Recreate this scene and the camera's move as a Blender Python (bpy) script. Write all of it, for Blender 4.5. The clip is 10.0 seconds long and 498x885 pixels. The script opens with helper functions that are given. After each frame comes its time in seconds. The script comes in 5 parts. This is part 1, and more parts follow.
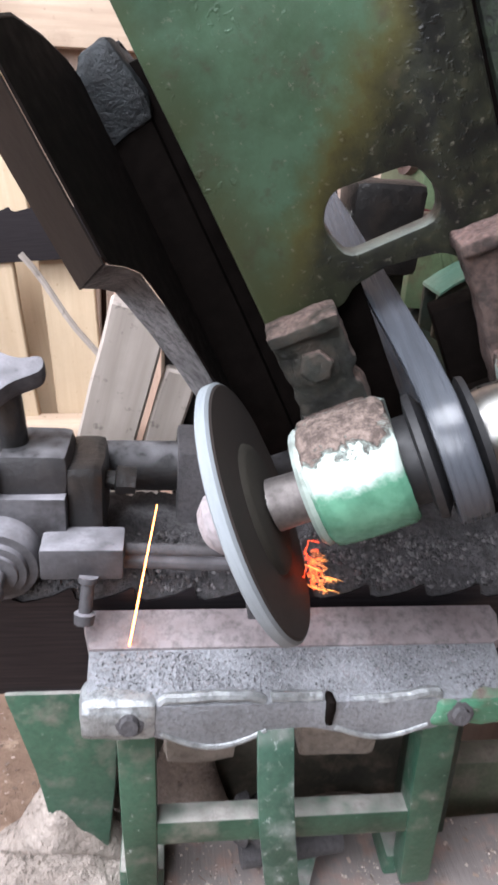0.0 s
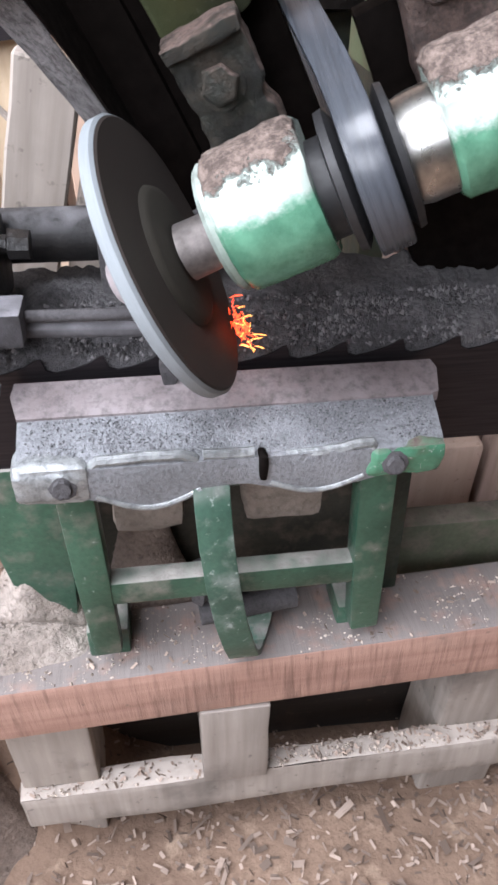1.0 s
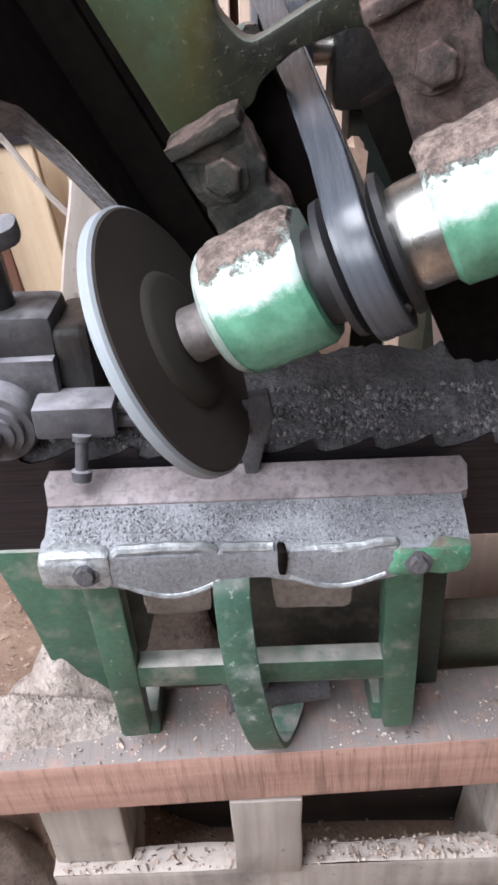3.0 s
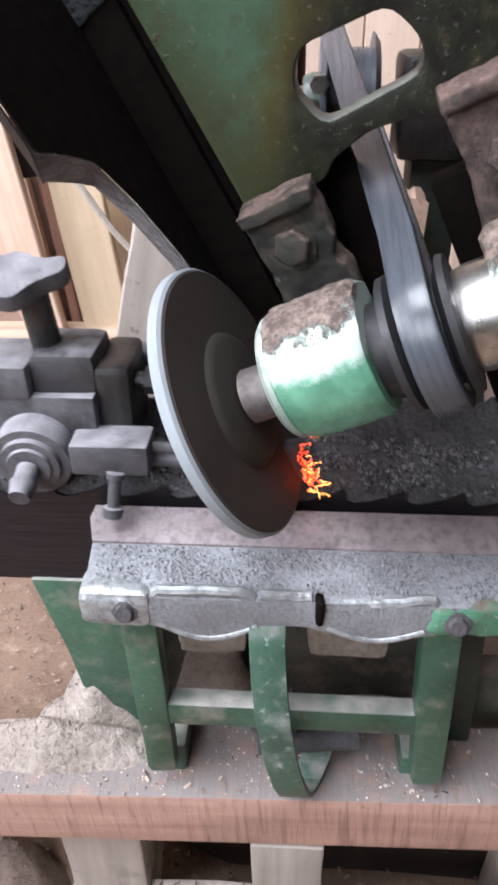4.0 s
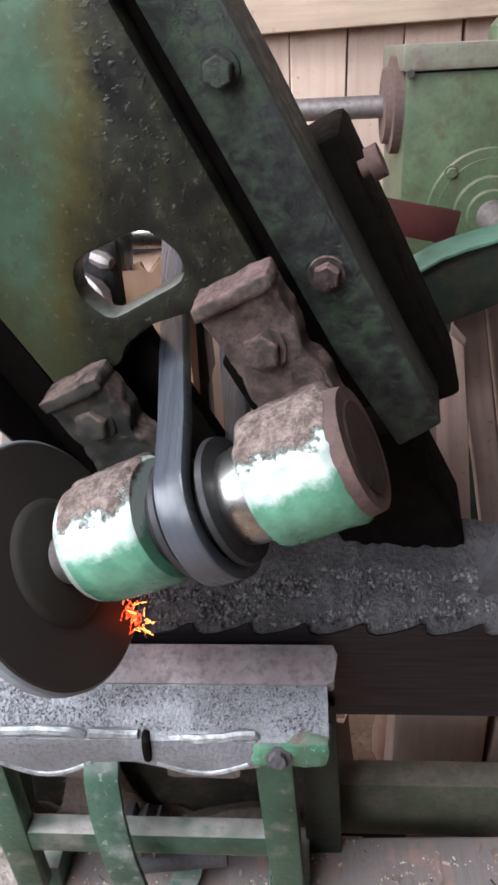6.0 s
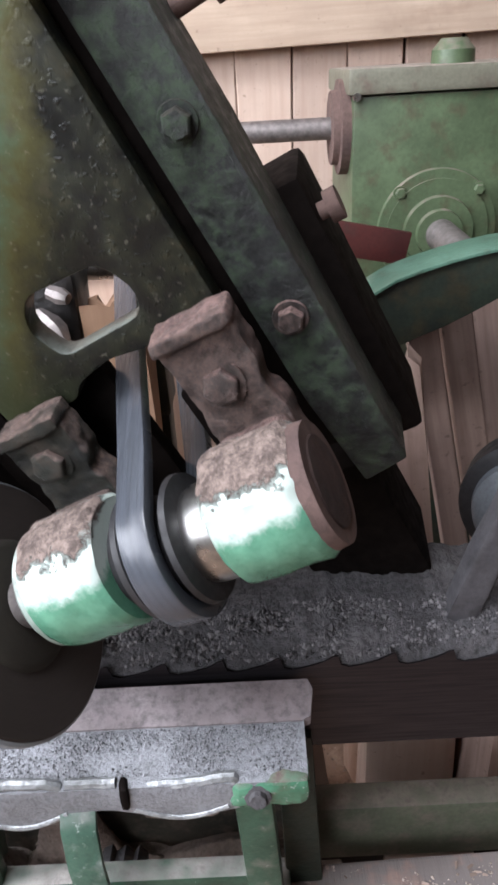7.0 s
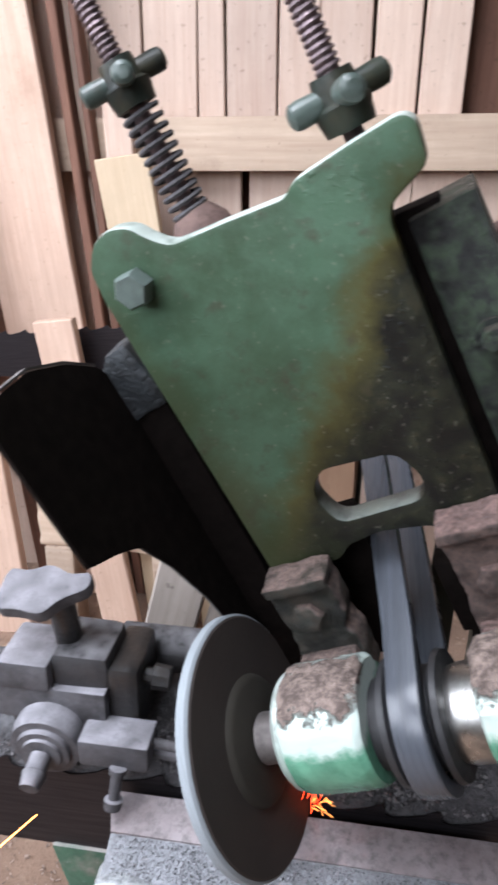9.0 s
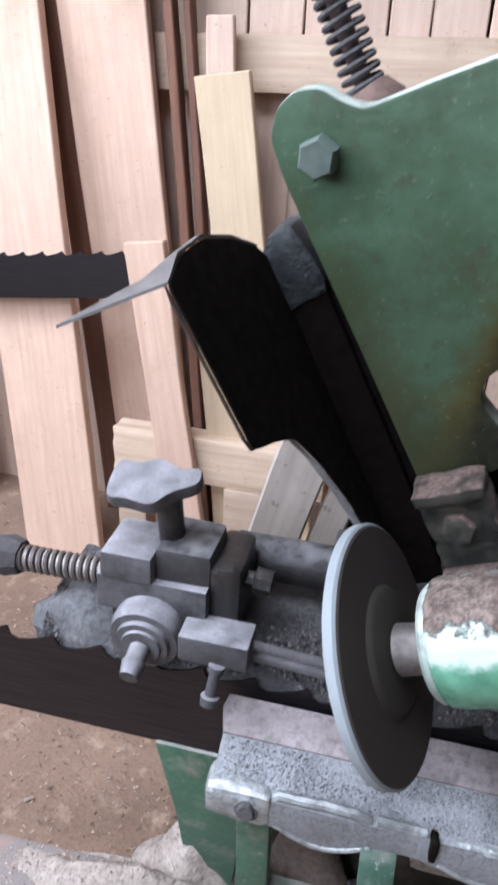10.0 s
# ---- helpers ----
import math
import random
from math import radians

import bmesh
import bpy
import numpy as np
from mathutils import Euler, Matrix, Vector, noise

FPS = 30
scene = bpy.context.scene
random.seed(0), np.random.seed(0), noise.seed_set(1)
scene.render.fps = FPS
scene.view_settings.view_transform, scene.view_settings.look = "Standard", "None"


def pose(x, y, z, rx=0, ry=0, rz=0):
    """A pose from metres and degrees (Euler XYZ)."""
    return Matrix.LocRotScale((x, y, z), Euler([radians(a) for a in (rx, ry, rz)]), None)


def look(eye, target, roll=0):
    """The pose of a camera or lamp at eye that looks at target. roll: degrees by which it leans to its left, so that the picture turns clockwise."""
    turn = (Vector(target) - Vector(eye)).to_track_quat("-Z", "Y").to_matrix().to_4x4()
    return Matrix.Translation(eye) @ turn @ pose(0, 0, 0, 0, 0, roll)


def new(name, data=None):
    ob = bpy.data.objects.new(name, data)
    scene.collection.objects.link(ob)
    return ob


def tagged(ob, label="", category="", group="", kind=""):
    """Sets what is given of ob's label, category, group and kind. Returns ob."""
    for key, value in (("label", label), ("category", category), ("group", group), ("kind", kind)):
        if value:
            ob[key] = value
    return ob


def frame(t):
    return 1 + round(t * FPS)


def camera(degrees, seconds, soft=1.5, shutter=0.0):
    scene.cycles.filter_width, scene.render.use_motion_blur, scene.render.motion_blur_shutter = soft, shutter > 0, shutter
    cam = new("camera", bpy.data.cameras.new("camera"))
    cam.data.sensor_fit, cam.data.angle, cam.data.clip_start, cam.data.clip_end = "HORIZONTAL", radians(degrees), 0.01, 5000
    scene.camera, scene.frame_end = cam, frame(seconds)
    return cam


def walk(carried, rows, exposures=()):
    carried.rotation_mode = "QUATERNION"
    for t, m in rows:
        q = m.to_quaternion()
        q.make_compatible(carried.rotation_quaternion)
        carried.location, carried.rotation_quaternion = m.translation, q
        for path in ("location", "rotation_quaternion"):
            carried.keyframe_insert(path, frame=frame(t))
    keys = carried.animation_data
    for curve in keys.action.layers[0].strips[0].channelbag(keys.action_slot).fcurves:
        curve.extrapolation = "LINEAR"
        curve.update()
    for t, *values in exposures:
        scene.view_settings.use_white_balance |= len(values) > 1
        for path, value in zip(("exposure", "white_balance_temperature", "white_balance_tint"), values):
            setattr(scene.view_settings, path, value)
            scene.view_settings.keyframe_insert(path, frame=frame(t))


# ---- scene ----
cam = camera(38.5, 10.0, soft=2.9, shutter=0.35)
PATH = [
    (0, (-0.116, -0.434, 0.913), (0.13, 1.367, 0.078), 4.1),
    (0.5, (-0.098, -0.462, 0.929), (0.128, 1.254, -0.073), 4.1),
    (1, (-0.053, -0.45, 0.85), (0.178, 1.107, -0.384), 1.1),
    (1.5, (-0.021, -0.461, 0.873), (0.018, 1.188, -0.259), -1.3),
    (2, (-0.014, -0.441, 0.871), (-0.01, 1.197, -0.276), -0.7),
    (2.5, (0.004, -0.443, 0.876), (0.015, 1.213, -0.245), -2.0),
    (4, (-0.001, -0.433, 0.902), (-0.121, 1.253, -0.151), -0.8),
    (4.5, (-0.012, -0.425, 0.93), (-0.227, 1.296, -0.066), 0.2),
    (5, (0.047, -0.415, 0.943), (-0.186, 1.276, -0.1), -1.5),
    (5.5, (0.118, -0.415, 0.973), (-0.042, 1.31, -0.025), -2.1),
    (6, (0.159, -0.412, 0.988), (0.017, 1.343, 0.039), -3.0),
    (7.5, (0.13, -0.392, 1.04), (0.15, 1.378, 0.109), -3.1),
    (8, (0.097, -0.39, 1.081), (0.044, 1.432, 0.258), -2.1),
    (8.5, (0.064, -0.4, 1.105), (-0.076, 1.435, 0.322), -0.8),
    (9, (0.016, -0.411, 1.101), (-0.241, 1.411, 0.318), 0.9),
    (9.5, (-0.049, -0.423, 1.091), (-0.396, 1.37, 0.276), 3.5),
    (9.8, (-0.06, -0.424, 1.066), (-0.424, 1.343, 0.201), 3.2),
    (10, (-0.066, -0.422, 1.044), (-0.435, 1.325, 0.143), 3.2),
]
EXPOSURE = [(0, 0.07, 6400, 13), (4.2, 0.07, 6400, 13), (5.5, -0.04, 6400, 13), (7.5, 0.04, 6400, 13), (8.2, -0.2, 6380, 13), (8.6, -0.22, 6350, 13), (9.2, -0.2, 6150, 12), (10, -0.2, 5950, 12)]
walk(cam, [(t, look(eye, target, roll)) for t, eye, target, roll in PATH], exposures=EXPOSURE)

# ---------------------------------------------------------------- light and air
world = bpy.data.worlds.new("world")
scene.world = world
world.use_nodes = True
wn = world.node_tree.nodes
sky = wn.new("ShaderNodeTexSky")
sky.sky_type = "NISHITA"
sky.sun_disc = False
sky.sun_elevation, sky.sun_rotation = radians(50), radians(215)
wn["Background"].inputs["Strength"].default_value = 0.03
world.node_tree.links.new(sky.outputs[0], wn["Background"].inputs["Color"])
sun = new("sun", bpy.data.lights.new("sun", "SUN"))
sun.data.energy, sun.data.angle, sun.data.color = 0.6, radians(12), (1.0, 0.96, 0.9)
sun.matrix_world = look((-2.2, -3.2, 4.6), (0, 0, 0))
# daylight from the shed's open left side and a doorway behind the camera, both unseen
side_light = new("open_side_daylight", bpy.data.lights.new("open_side_daylight", "AREA"))
side_light.data.shape, side_light.data.size, side_light.data.size_y = "RECTANGLE", 2.6, 1.7
side_light.data.energy, side_light.data.color = 175.0, (0.90, 0.935, 1.0)
side_light.matrix_world = look((-2.55, -0.75, 1.95), (0.0, -0.75, 1.55))
door_light = new("doorway_daylight", bpy.data.lights.new("doorway_daylight", "AREA"))
door_light.data.shape, door_light.data.size, door_light.data.size_y = "RECTANGLE", 1.9, 1.3
door_light.data.energy, door_light.data.color = 80.0, (0.90, 0.935, 1.0)
door_light.matrix_world = look((-1.40, -2.52, 2.1), (-1.20, 0.0, 1.05))

# unseen roof bay, added to light the upper faces
roof_light = new("roof_bay_daylight", bpy.data.lights.new("roof_bay_daylight", "AREA"))
roof_light.data.shape, roof_light.data.size, roof_light.data.size_y = "RECTANGLE", 1.4, 1.3
roof_light.data.energy, roof_light.data.color = 115.0, (0.90, 0.935, 1.0)
roof_light.matrix_world = look((-0.95, -0.65, 2.99), (-0.95, -0.649, 0.0))

# ---------------------------------------------------------------- material tools


def nodes_of(name, rough=0.6, metal=0.0):
    m = bpy.data.materials.new(name)
    m.use_nodes = True
    nt = m.node_tree
    b = nt.nodes["Principled BSDF"]
    b.inputs["Roughness"].default_value, b.inputs["Metallic"].default_value = rough, metal
    return m, nt, b


def noise_tex(nt, scale, detail=4.0, stretch=(1, 1, 1), rough=0.6, coords="Object"):
    tc, mp, nz = (nt.nodes.new(k) for k in ("ShaderNodeTexCoord", "ShaderNodeMapping", "ShaderNodeTexNoise"))
    mp.inputs["Scale"].default_value = stretch
    nz.inputs["Scale"].default_value, nz.inputs["Detail"].default_value, nz.inputs["Roughness"].default_value = scale, detail, rough
    nt.links.new(tc.outputs[coords], mp.inputs[0])
    nt.links.new(mp.outputs[0], nz.inputs["Vector"])
    return nz.outputs["Fac"]


def ramp(nt, fac, lo, hi, c0=(0, 0, 0, 1), c1=(1, 1, 1, 1)):
    r = nt.nodes.new("ShaderNodeValToRGB")
    r.color_ramp.elements[0].position, r.color_ramp.elements[1].position = lo, hi
    r.color_ramp.elements[0].color, r.color_ramp.elements[1].color = c0, c1
    nt.links.new(fac, r.inputs[0])
    return r.outputs[0]


def mix(nt, fac, a, b):
    m = nt.nodes.new("ShaderNodeMix")
    m.data_type = "RGBA"
    for sock, v in ((m.inputs[0], fac), (m.inputs[6], a), (m.inputs[7], b)):
        if isinstance(v, (int, float)):
            sock.default_value = v
        elif isinstance(v, tuple):
            sock.default_value = (*v, 1) if len(v) == 3 else v
        else:
            nt.links.new(v, sock)
    return m.outputs[2]


def math_node(nt, op, a, b):
    m = nt.nodes.new("ShaderNodeMath")
    m.operation, m.use_clamp = op, True
    for sock, v in ((m.inputs[0], a), (m.inputs[1], b)):
        if isinstance(v, (int, float)):
            sock.default_value = v
        else:
            nt.links.new(v, sock)
    return m.outputs[0]


def bump(nt, bsdf, fac, strength, dist):
    b = nt.nodes.new("ShaderNodeBump")
    b.inputs["Strength"].default_value, b.inputs["Distance"].default_value = strength, dist
    nt.links.new(fac, b.inputs["Height"])
    prev = bsdf.inputs["Normal"].links[0].from_socket if bsdf.inputs["Normal"].links else None
    if prev:
        nt.links.new(prev, b.inputs["Normal"])
    nt.links.new(b.outputs[0], bsdf.inputs["Normal"])


def upward(nt, lo, hi):
    """How far a surface lies open to settling dust."""
    g, s = nt.nodes.new("ShaderNodeNewGeometry"), nt.nodes.new("ShaderNodeSeparateXYZ")
    nt.links.new(g.outputs["Normal"], s.inputs[0])
    return ramp(nt, s.outputs["Z"], lo, hi)


def worn_paint(name, colour, dark, rust, rust_amount=0.5, rough=0.35, dust=0.0, dust_colour=(0.30, 0.24, 0.22), chip=0.0, lump=0.25):
    """Enamel on a rough casting: stains, rust, chips to bare metal, settled dust."""
    m, nt, b = nodes_of(name, rough)
    big, mid, fine = noise_tex(nt, 7, 5), noise_tex(nt, 30, 6), noise_tex(nt, 170, 4)
    col = mix(nt, ramp(nt, big, 0.38, 0.66), colour, dark)
    col = mix(nt, math_node(nt, "MULTIPLY", ramp(nt, mid, 0.60 - 0.12 * rust_amount, 0.72), 0.85), col, rust)
    if chip:
        col = mix(nt, math_node(nt, "MULTIPLY", ramp(nt, noise_tex(nt, 120, 6, rough=0.7), 0.70 - chip, 0.74 - chip), 0.8), col, (0.36, 0.42, 0.39))
    col = mix(nt, math_node(nt, "MULTIPLY", ramp(nt, fine, 0.35, 0.75), 0.35), col, tuple(v * 0.4 for v in dark))
    if dust:
        f = math_node(nt, "MULTIPLY", upward(nt, 0.35, 0.8), ramp(nt, noise_tex(nt, 60, 5), 0.58 - dust * 0.4, 0.66))
        col = mix(nt, f, col, mix(nt, ramp(nt, noise_tex(nt, 120, 5, rough=0.75), 0.38, 0.62), dust_colour, tuple(v * 0.55 for v in dust_colour)))
        r = mix(nt, f, (rough, rough, rough), (0.95, 0.95, 0.95))
        nt.links.new(r, b.inputs["Roughness"])
    nt.links.new(col, b.inputs["Base Color"])
    bump(nt, b, mid, lump, 0.004)
    bump(nt, b, fine, lump * 0.8, 0.001)
    return m


def grit(name, colour, other, rough=0.9, scale=240, depth=0.0025, strength=0.7, metal=0.0, speck=0.45):
    """Grinding dust caked over metal."""
    m, nt, b = nodes_of(name, rough, metal)
    big, fine = noise_tex(nt, 16, 5), noise_tex(nt, scale, 5, rough=0.7)
    col = mix(nt, ramp(nt, big, 0.35, 0.7), colour, other)
    col = mix(nt, math_node(nt, "MULTIPLY", ramp(nt, fine, 0.45, 0.65), speck), col, tuple(v * 0.25 for v in colour))
    nt.links.new(col, b.inputs["Base Color"])
    bump(nt, b, fine, strength, depth)
    bump(nt, b, noise_tex(nt, 45, 4), strength * 0.6, 0.004)
    return m


def steel(name, colour, rough=0.35, metal=1.0, streak=(1, 1, 1), scale=80):
    m, nt, b = nodes_of(name, rough, metal)
    n = noise_tex(nt, scale, 5, streak)
    nt.links.new(mix(nt, ramp(nt, n, 0.35, 0.7), colour, tuple(v * 0.55 for v in colour)), b.inputs["Base Color"])
    nt.links.new(ramp(nt, n, 0.2, 0.8, (rough * 0.7,) * 3 + (1,), (min(1, rough * 1.5),) * 3 + (1,)), b.inputs["Roughness"])
    bump(nt, b, n, 0.15, 0.001)
    return m


def wood(name, light, dark, axis, rough=0.75, stain=(0.12, 0.08, 0.06), stain_amount=0.4, saw=0.0, dust=None):
    """Sawn timber with the grain along an axis of the board."""
    m, nt, b = nodes_of(name, rough)
    st = [14.0, 14.0, 14.0]
    st[axis] = 0.9
    tc, oi, add = (nt.nodes.new(k) for k in ("ShaderNodeTexCoord", "ShaderNodeObjectInfo", "ShaderNodeVectorMath"))
    mp, grain = nt.nodes.new("ShaderNodeMapping"), nt.nodes.new("ShaderNodeTexNoise")
    add.operation = "ADD"
    sc = nt.nodes.new("ShaderNodeVectorMath")
    sc.operation = "SCALE"
    cmb = nt.nodes.new("ShaderNodeCombineXYZ")
    for k in range(3):
        nt.links.new(oi.outputs["Random"], cmb.inputs[k])
    nt.links.new(cmb.outputs[0], sc.inputs[0])
    sc.inputs["Scale"].default_value = 37.0
    nt.links.new(tc.outputs["Object"], add.inputs[0])
    nt.links.new(sc.outputs[0], add.inputs[1])
    nt.links.new(add.outputs[0], mp.inputs[0])
    mp.inputs["Scale"].default_value = st
    grain.inputs["Scale"].default_value, grain.inputs["Detail"].default_value = 5.0, 6.0
    nt.links.new(mp.outputs[0], grain.inputs["Vector"])
    g = grain.outputs["Fac"]
    col = mix(nt, ramp(nt, g, 0.30, 0.72), light, dark)
    blotch = noise_tex(nt, 9, 6, rough=0.7)
    col = mix(nt, math_node(nt, "MULTIPLY", ramp(nt, blotch, 0.40, 0.62), 0.5), col, tuple(0.5 * (a + c) * 0.86 for a, c in zip(light, dark)))
    col = mix(nt, math_node(nt, "MULTIPLY", ramp(nt, noise_tex(nt, 6, 5), 0.56, 0.75), stain_amount), col, stain)
    if saw:
        st2 = [3.0, 3.0, 3.0]
        st2[axis] = 40.0
        kerf = noise_tex(nt, 2.2, 5, st2)
        col = mix(nt, math_node(nt, "MULTIPLY", ramp(nt, kerf, 0.52, 0.66), 0.55), col, tuple(v * 0.45 for v in dark))
        bump(nt, b, kerf, saw, 0.003)
    if dust:
        col = mix(nt, math_node(nt, "MULTIPLY", upward(nt, 0.4, 0.8), ramp(nt, noise_tex(nt, 25, 5), 0.2, 0.5)), col, dust)
    col = mix(nt, math_node(nt, "MULTIPLY", ramp(nt, noise_tex(nt, 70, 3), 0.64, 0.74), 0.55), col, stain)
    tone = ramp(nt, oi.outputs["Random"], 0.0, 1.0, (0.78, 0.76, 0.74, 1), (1.08, 1.06, 1.02, 1))
    mul = nt.nodes.new("ShaderNodeMix")
    mul.data_type, mul.blend_type = "RGBA", "MULTIPLY"
    mul.inputs[0].default_value = 1.0
    nt.links.new(col, mul.inputs[6])
    nt.links.new(tone, mul.inputs[7])
    nt.links.new(mul.outputs[2], b.inputs["Base Color"])
    bump(nt, b, g, 0.35, 0.002)
    return m




def oily_plate(name):
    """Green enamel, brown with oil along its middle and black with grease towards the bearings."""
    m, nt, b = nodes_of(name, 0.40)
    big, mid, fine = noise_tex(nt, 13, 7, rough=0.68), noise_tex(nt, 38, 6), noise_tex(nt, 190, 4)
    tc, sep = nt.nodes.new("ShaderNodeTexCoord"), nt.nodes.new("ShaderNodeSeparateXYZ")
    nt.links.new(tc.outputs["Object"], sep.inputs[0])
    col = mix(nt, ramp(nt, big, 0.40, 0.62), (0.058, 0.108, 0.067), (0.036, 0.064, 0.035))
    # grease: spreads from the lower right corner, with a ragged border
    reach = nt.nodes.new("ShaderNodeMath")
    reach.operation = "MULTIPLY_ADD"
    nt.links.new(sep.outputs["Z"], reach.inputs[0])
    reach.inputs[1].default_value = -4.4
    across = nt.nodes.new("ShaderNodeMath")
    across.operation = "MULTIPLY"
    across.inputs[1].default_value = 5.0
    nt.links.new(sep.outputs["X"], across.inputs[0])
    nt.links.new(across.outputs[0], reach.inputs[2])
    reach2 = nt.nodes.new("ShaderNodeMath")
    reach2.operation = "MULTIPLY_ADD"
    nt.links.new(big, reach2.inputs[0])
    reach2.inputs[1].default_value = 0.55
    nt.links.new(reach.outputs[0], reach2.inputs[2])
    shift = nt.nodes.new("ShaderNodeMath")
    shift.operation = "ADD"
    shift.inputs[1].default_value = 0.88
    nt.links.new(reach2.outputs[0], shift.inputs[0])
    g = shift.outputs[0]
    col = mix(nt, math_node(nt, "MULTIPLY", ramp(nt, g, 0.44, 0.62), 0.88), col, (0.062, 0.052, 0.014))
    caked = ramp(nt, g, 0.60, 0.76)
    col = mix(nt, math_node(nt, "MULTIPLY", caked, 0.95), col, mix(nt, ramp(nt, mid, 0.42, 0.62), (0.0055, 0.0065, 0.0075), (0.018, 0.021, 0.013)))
    # a second brown-olive tone along the other edge, stronger towards the bottom
    left = nt.nodes.new("ShaderNodeMath")
    left.operation = "MULTIPLY_ADD"
    nt.links.new(sep.outputs["X"], left.inputs[0])
    left.inputs[1].default_value = -9.0
    low = nt.nodes.new("ShaderNodeMath")
    low.operation = "MULTIPLY_ADD"
    nt.links.new(sep.outputs["Z"], low.inputs[0])
    low.inputs[1].default_value, low.inputs[2].default_value = -2.5, 0.75
    nt.links.new(low.outputs[0], left.inputs[2])
    left2 = nt.nodes.new("ShaderNodeMath")
    left2.operation = "MULTIPLY_ADD"
    nt.links.new(big, left2.inputs[0])
    left2.inputs[1].default_value = 0.6
    nt.links.new(left.outputs[0], left2.inputs[2])
    col = mix(nt, math_node(nt, "MULTIPLY", ramp(nt, left2.outputs[0], 0.42, 0.92), 0.85), col, (0.050, 0.060, 0.029))
    col = mix(nt, math_node(nt, "MULTIPLY", ramp(nt, mid, 0.57, 0.70), 0.7), col, (0.045, 0.036, 0.022))
    col = mix(nt, math_node(nt, "MULTIPLY", ramp(nt, fine, 0.62, 0.72), 0.35), col, (0.20, 0.19, 0.15))
    # the upper edge is paler: rubbed primer, with its highlight put into colour
    col = mix(nt, math_node(nt, "MULTIPLY", math_node(nt, "MULTIPLY", upward(nt, 0.45, 0.75), ramp(nt, mid, 0.25, 0.5)), ramp(nt, sep.outputs["Z"], 0.22, 0.27, (0.25, 0.25, 0.25, 1))), col, (0.42, 0.48, 0.44))
    nt.links.new(col, b.inputs["Base Color"])
    # drops of grease, thickest where it is caked
    lumps = ramp(nt, noise_tex(nt, 150, 2), 0.56, 0.80)
    spots = ramp(nt, noise_tex(nt, 16, 3), 0.54, 0.66)
    drops = math_node(nt, "MULTIPLY", lumps, math_node(nt, "ADD", math_node(nt, "MULTIPLY", caked, 0.45), math_node(nt, "MULTIPLY", spots, 0.6)))
    bump(nt, b, mid, 0.22, 0.004)
    bump(nt, b, drops, 0.35, 0.004)
    bump(nt, b, fine, 0.22, 0.0012)
    nt.links.new(ramp(nt, mid, 0.3, 0.7, (0.30, 0.30, 0.30, 1), (0.55, 0.55, 0.55, 1)), b.inputs["Roughness"])
    b.inputs["Specular IOR Level"].default_value = 0.32
    return m


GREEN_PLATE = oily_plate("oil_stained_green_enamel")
GREEN_DARK = worn_paint("oily_green_enamel", (0.030, 0.042, 0.030), (0.009, 0.011, 0.011), (0.050, 0.040, 0.022), 1.2, 0.46, lump=0.5)
GREEN_DARK.node_tree.nodes["Principled BSDF"].inputs["Specular IOR Level"].default_value = 0.3
GREEN_HOUSING = worn_paint("chipped_green_enamel", (0.10, 0.27, 0.17), (0.05, 0.15, 0.09), (0.10, 0.06, 0.045), 0.35, 0.22, dust=0.75, dust_colour=(0.22, 0.16, 0.14), chip=0.10, lump=0.12)


def housing_paint(name, lift=0.0):
    """Glossy green enamel under brown dust on top; a pale band along the middle paints its glare and rubbed primer."""
    m, nt, b = nodes_of(name, 0.25)
    mid, fine, blot = noise_tex(nt, 45, 6), noise_tex(nt, 200, 4), noise_tex(nt, 65, 7, rough=0.72)
    tc, sep = nt.nodes.new("ShaderNodeTexCoord"), nt.nodes.new("ShaderNodeSeparateXYZ")
    nt.links.new(tc.outputs["Object"], sep.inputs[0])
    col = mix(nt, ramp(nt, mid, 0.35, 0.65), (0.13, 0.33, 0.22), (0.07, 0.20, 0.13))

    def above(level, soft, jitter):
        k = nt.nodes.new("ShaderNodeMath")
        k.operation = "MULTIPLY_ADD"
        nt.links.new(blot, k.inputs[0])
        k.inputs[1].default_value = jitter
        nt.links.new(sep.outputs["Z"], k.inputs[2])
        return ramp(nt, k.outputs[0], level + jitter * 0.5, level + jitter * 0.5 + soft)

    # pale band: the barrel's glare put into colour, along with rubbed primer
    rub_glare = above(0.008 + lift, 0.006, 0.026)
    col = mix(nt, math_node(nt, "MULTIPLY", rub_glare, 0.82), col, (0.54, 0.60, 0.565))
    top = above(0.030 + lift, 0.0015, 0.034)
    col = mix(nt, top, col, mix(nt, ramp(nt, noise_tex(nt, 110, 7, rough=0.78), 0.42, 0.60), (0.075, 0.054, 0.046), (0.235, 0.178, 0.152)))
    nt.links.new(col, b.inputs["Base Color"])
    nt.links.new(mix(nt, top, (0.24, 0.24, 0.24), (0.85, 0.85, 0.85)), b.inputs["Roughness"])
    bump(nt, b, blot, 0.35, 0.003)
    bump(nt, b, math_node(nt, "MULTIPLY", top, noise_tex(nt, 150, 4)), 0.9, 0.004)
    bump(nt, b, fine, 0.12, 0.001)
    return m


HOUSING = housing_paint("rubbed_green_enamel_glare")
HOUSING_RUSTED = housing_paint("rubbed_green_enamel_glare_under_rust", -0.004)
PRIMER = worn_paint("rubbed_pale_primer", (0.50, 0.55, 0.52), (0.26, 0.34, 0.29), (0.07, 0.06, 0.045), 0.6, 0.35, lump=0.3)


